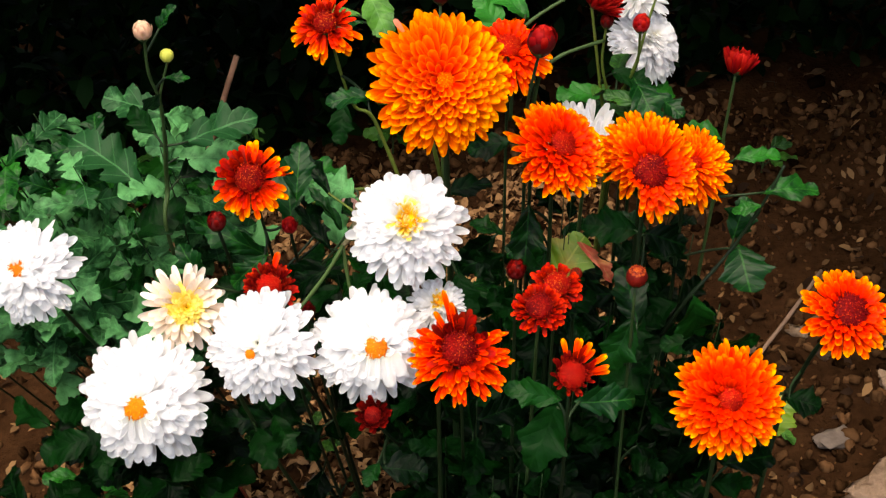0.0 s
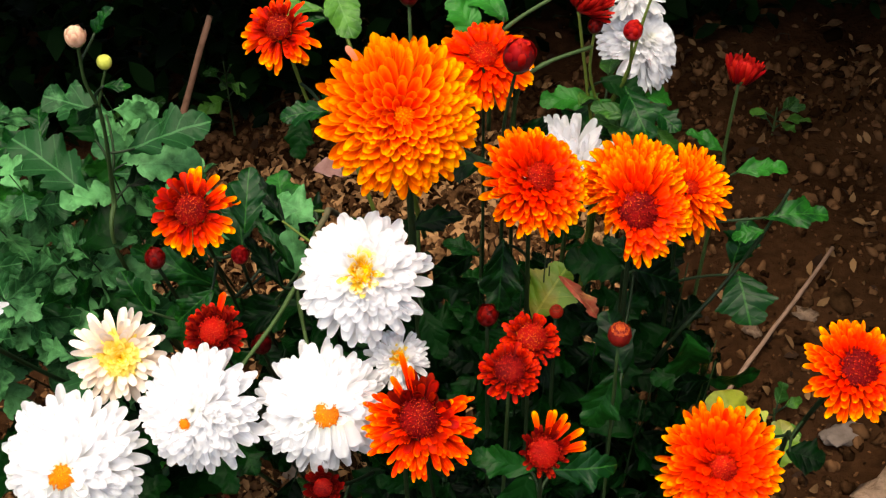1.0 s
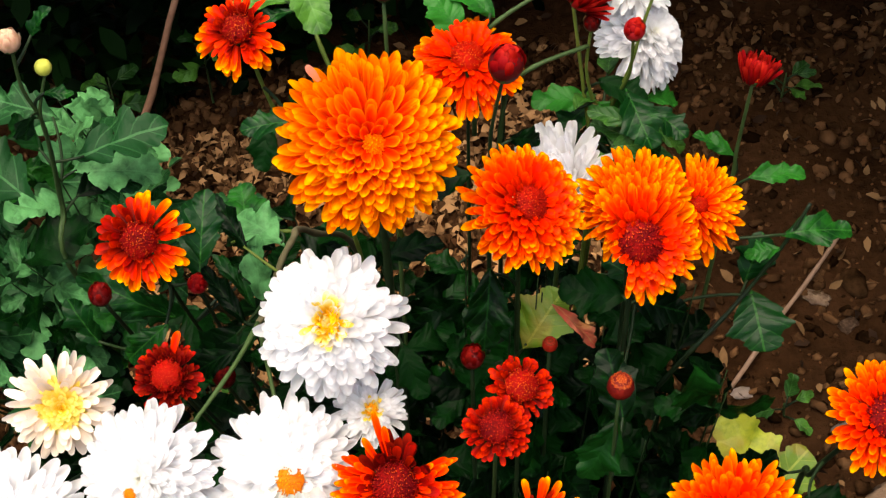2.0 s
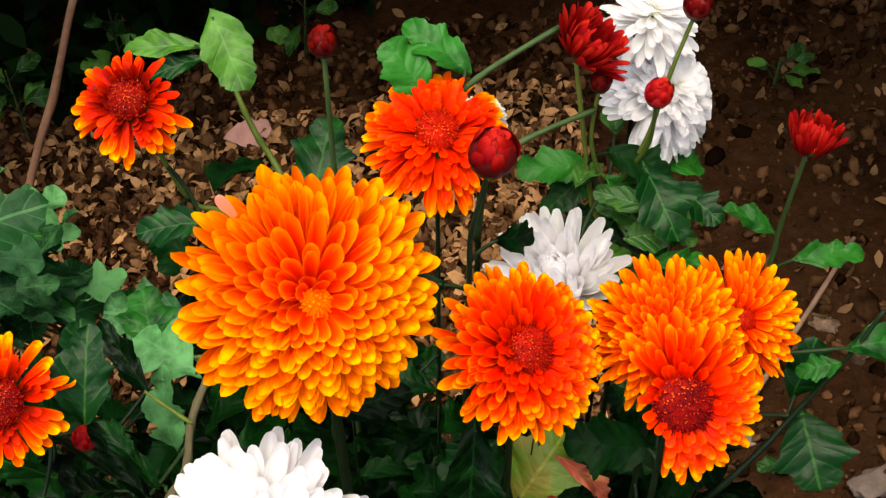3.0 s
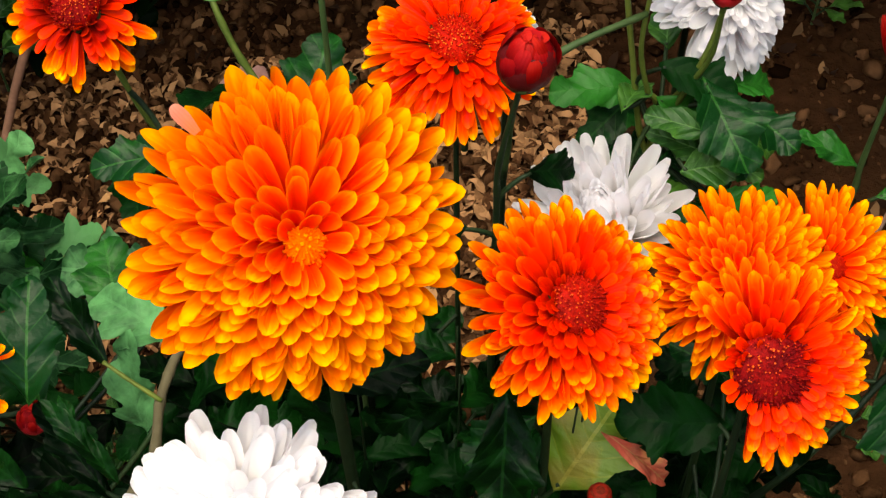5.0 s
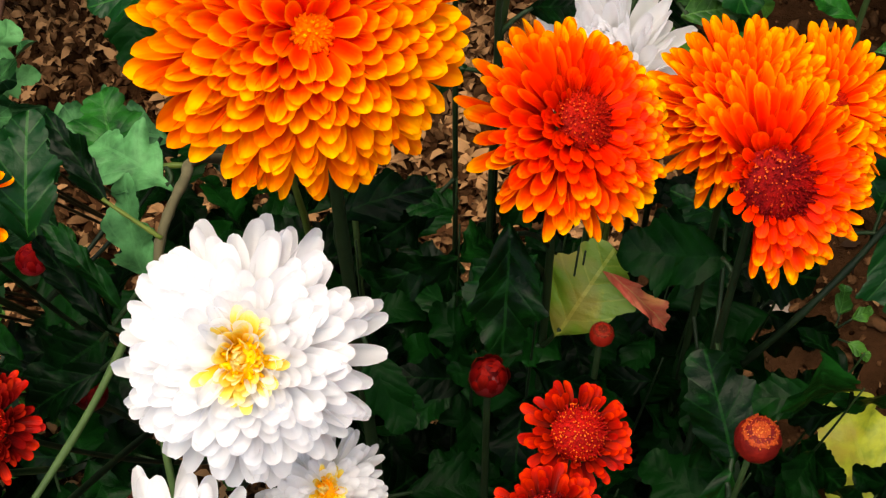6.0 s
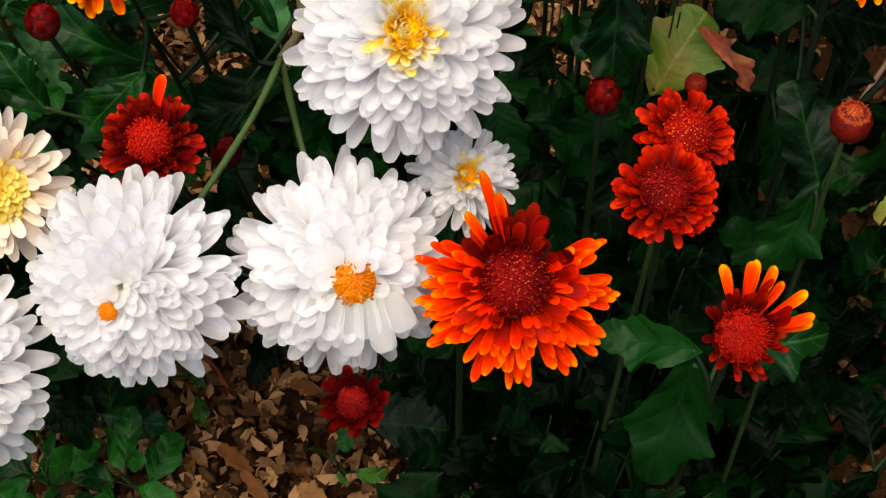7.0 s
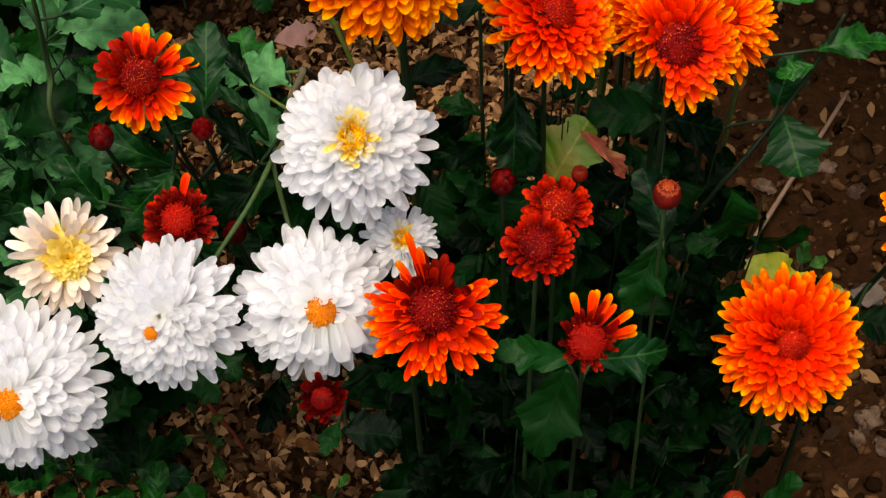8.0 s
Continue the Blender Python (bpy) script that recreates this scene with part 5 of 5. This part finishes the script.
put_leaf(w3, (-0.078, 0.06, 0.555), (-0.085, 0.062, 0.602), 0.022, L_PALE, which=3, normal=(-0.2, -0.7, 0.7), stalk=False)


# ---- sticks and stones ----
def stick(name, a, b, r0, r1, mat, label, wob=0.006):
    pts = [Vector(a).lerp(Vector(b), k / 9) + Vector((wob * noise.noise(Vector((k * 0.7, len(name), 0))), wob * noise.noise(Vector((0, k * 0.7, 3))), 0)) for k in range(10)]
    o = Vector(a)
    ob = new(name, tube(name, [p - o for p in pts], r0, r1, mat, 8, 0.15))
    ob.location = o
    return tagged(ob, label, "stick")


stick("stick", (-0.40, 0.62, -0.075), (-0.262, 0.69, 0.305), 0.0045, 0.0035, M_STICK, "bare brown stick standing in the soil")
stick("straw", (0.30, 0.38, 0.06), (0.436, 0.572, 0.092), 0.0026, 0.0022, M_STRAW, "pale dry straw lying on the soil", 0.002)
stick("twig", (-0.30, 0.41, -0.035), (-0.18, 0.23, -0.015), 0.0022, 0.0016, M_TWIG, "thin reddish twig lying on the soil", 0.004)


def stone(name, x, y, sx, sy, sz, turn, mat, label, seed, craggy=1.0):
    bm = clod_mesh(seed)
    bmesh.ops.subdivide_edges(bm, edges=bm.edges, cuts=3, use_grid_fill=True)
    for v in bm.verts:
        v.co += v.co.normalized() * craggy * (0.12 * noise.noise(v.co * 3 + Vector((seed, 0, 0))) + 0.07 * noise.noise(v.co * 9 + Vector((0, seed, 0))))
    ob = new(name, mesh_of(name, bm, mat))
    ob.matrix_world = Matrix.Translation((x, y, ground_z(x, y) + sz * 0.25)) @ Matrix.Rotation(turn, 4, "Z") @ Matrix.Diagonal((sx, sy, sz, 1))
    return tagged(ob, label, "stone")


stone("stone", 0.415, 0.325, 0.026, 0.02, 0.014, 0.5, M_STONE, "pale grey flat stone on the soil", 3)
stone("soil_lump", 0.47, 0.25, 0.06, 0.042, 0.026, 0.3, M_LUMP, "large pale lump of dried soil", 5, 2.4)
rs = random.Random(41)
for k in range(22):
    sz = rs.uniform(0.006, 0.017)
    lump = stone("soil_lump", rs.uniform(0.3, 0.6), rs.uniform(0.1, 0.52), sz, sz * rs.uniform(0.6, 0.9), sz * 0.6, rs.uniform(0, 3.1), M_LUMP, "small crumbly lump of dried soil", 60 + k, 2.0)
    tagged(lump, group="soil lumps")
stone("stone", -0.15, 0.33, 0.022, 0.015, 0.01, 0.9, M_STONE, "pale tan stone by a weed", 8)
stone("stone", 0.31, 0.37, 0.012, 0.009, 0.008, 0.2, M_STONE, "small pale stone on the soil", 9)

# ---- loose crumbs, clods and litter ----
clods = [mesh_of("clod", clod_mesh(k + 20), M_CLOD) for k in range(8)]
rng = random.Random(77)
for i in range(90):
    x, y = rng.uniform(-0.6, 0.75), rng.uniform(0.1, 1.15)
    s = rng.uniform(0.006, 0.015) * (1.3 if rng.random() < 0.15 else 1)
    child("clod", clods[i % 8], ground, Matrix.Translation((x, y, ground_z(x, y) + s * 0.25)) @ Euler((rng.uniform(-0.4, 0.4), rng.uniform(-0.4, 0.4), rng.uniform(0, 6.3))).to_matrix().to_4x4() @ Matrix.Diagonal((s, s, s, 1)))


def crumbs(name, n, smin, smax, mat, seed, label, category):
    """Small broken lumps in one mesh."""
    r = np.random.default_rng(seed)
    shapes = []
    for k in range(12):
        bm = bmesh.new()
        bmesh.ops.create_icosphere(bm, subdivisions=2, radius=1)
        for v in bm.verts:
            v.co = Vector((v.co.x * (1 + 0.8 * noise.noise(v.co * 2.3 + Vector((k * 5.0, 0, 0)))), v.co.y * (0.8 + 0.8 * noise.noise(v.co * 2.9 + Vector((0, k * 4.0, 0)))), v.co.z * 0.5 * (1 + 0.8 * noise.noise(v.co * 2.1 + Vector((0, 0, k * 3.0))))))
        bm.verts.ensure_lookup_table()
        shapes.append((np.array([v.co[:] for v in bm.verts]), [tuple(v.index for v in f.verts) for f in bm.faces]))
        bm.free()
    verts, faces = [], []
    for i in range(n):
        vs, fs = shapes[i % 12]
        x, y = (r.uniform(-1.0, 1.1), r.uniform(-0.1, 1.5)) if i % 6 == 0 else (r.uniform(-0.5, 0.62), r.uniform(0.08, 0.95))
        if x > 0.18 and y < 0.8 and r.random() < 0.55:
            continue
        s = smin + (smax - smin) * r.random() ** (2 if x < 0.15 else 3)
        e = np.array(Euler(r.uniform(0, 6.3, 3)).to_matrix())
        o = len(verts)
        verts.extend(map(tuple, (vs @ e.T) * s + (x, y, ground_z(x, y) + s * 0.3)))
        faces.extend(tuple(o + q for q in f) for f in fs)
    me = bpy.data.meshes.new(name)
    me.from_pydata(verts, [], faces)
    me.polygons.foreach_set("use_smooth", [True] * len(faces))
    me.materials.append(mat)
    return tagged(new(name, me), label, category, kind="stuff")


crumbs("soil_crumbs", 15000, 0.0018, 0.0105, M_CRUMB, 8, "small crumbs of brown soil and grit", "soil")


def litter_place(r):
    x, y = r.uniform(-0.8, 0.9), r.uniform(-0.05, 1.3)
    return Vector((x, y, ground_z(x, y) + 0.006))


hedge_leaf_cloud("leaf_litter", 2200, litter_place, 0.016, M_LITTER, 9, "dry brown leaf litter on the soil", "dead leaves")


def dry_litter_place(r):
    x = r.uniform(-0.4, 0.2)
    y = r.uniform(0.08 if x < 0.06 else 0.4, 0.84)
    return Vector((x, y, ground_z(x, y) + 0.008))


hedge_leaf_cloud("dry_leaf_litter", 5200, dry_litter_place, 0.0155, M_DRY_LITTER, 19, "pale tan leaf litter spread over the soil", "dead leaves", curl=2.2)

# ---- fallen dry leaves near the foot of the white flowers ----
L_DRY = [leaf_mesh(M_DRY, 300 + k, depth=0.2, droop=-0.6 + 0.5 * k, fold=1.2 - 0.5 * k) for k in range(3)]
L_PINK = leaf_mesh(M_PINK, 310, depth=0.2, droop=0.3, fold=0.5)
rd = random.Random(31)
for k in range(56):
    x, y = (rd.uniform(-0.24, 0.02), rd.uniform(0.08, 0.28)) if k < 36 else (rd.uniform(-0.42, 0.02), rd.uniform(0.36, 0.74)) if k < 66 else (rd.uniform(-0.45, 0.6), rd.uniform(0.4, 0.95))
    a = rd.uniform(0, 6.3)
    ln = rd.uniform(0.012, 0.034)
    o = new("fallen_leaf", L_DRY[k % 3])
    d = Vector((math.cos(a), math.sin(a), rd.uniform(-0.1, 0.3)))
    o.matrix_world = Matrix.Translation((x, y, ground_z(x, y) + 0.008)) @ frame_of(d, (rd.uniform(-0.5, 0.5), rd.uniform(-0.5, 0.5), 1)).to_4x4() @ Matrix.Diagonal((ln * rd.uniform(0.4, 0.7), ln, ln, 1))
    tagged(o, "curled dry tan leaf lying on the soil", "dead leaf", "fallen leaves")

pink = new("fallen_leaf", L_PINK)
pink.matrix_world = Matrix.Translation((-0.18, 0.8, ground_z(-0.18, 0.8) + 0.02)) @ frame_of((1, 0.15, 0.25), (0.1, -0.7, 0.8)).to_4x4() @ Matrix.Diagonal((0.04, 0.055, 0.05, 1))
tagged(pink, "curled pinkish dead leaf lying on the soil", "dead leaf", "fallen leaves")
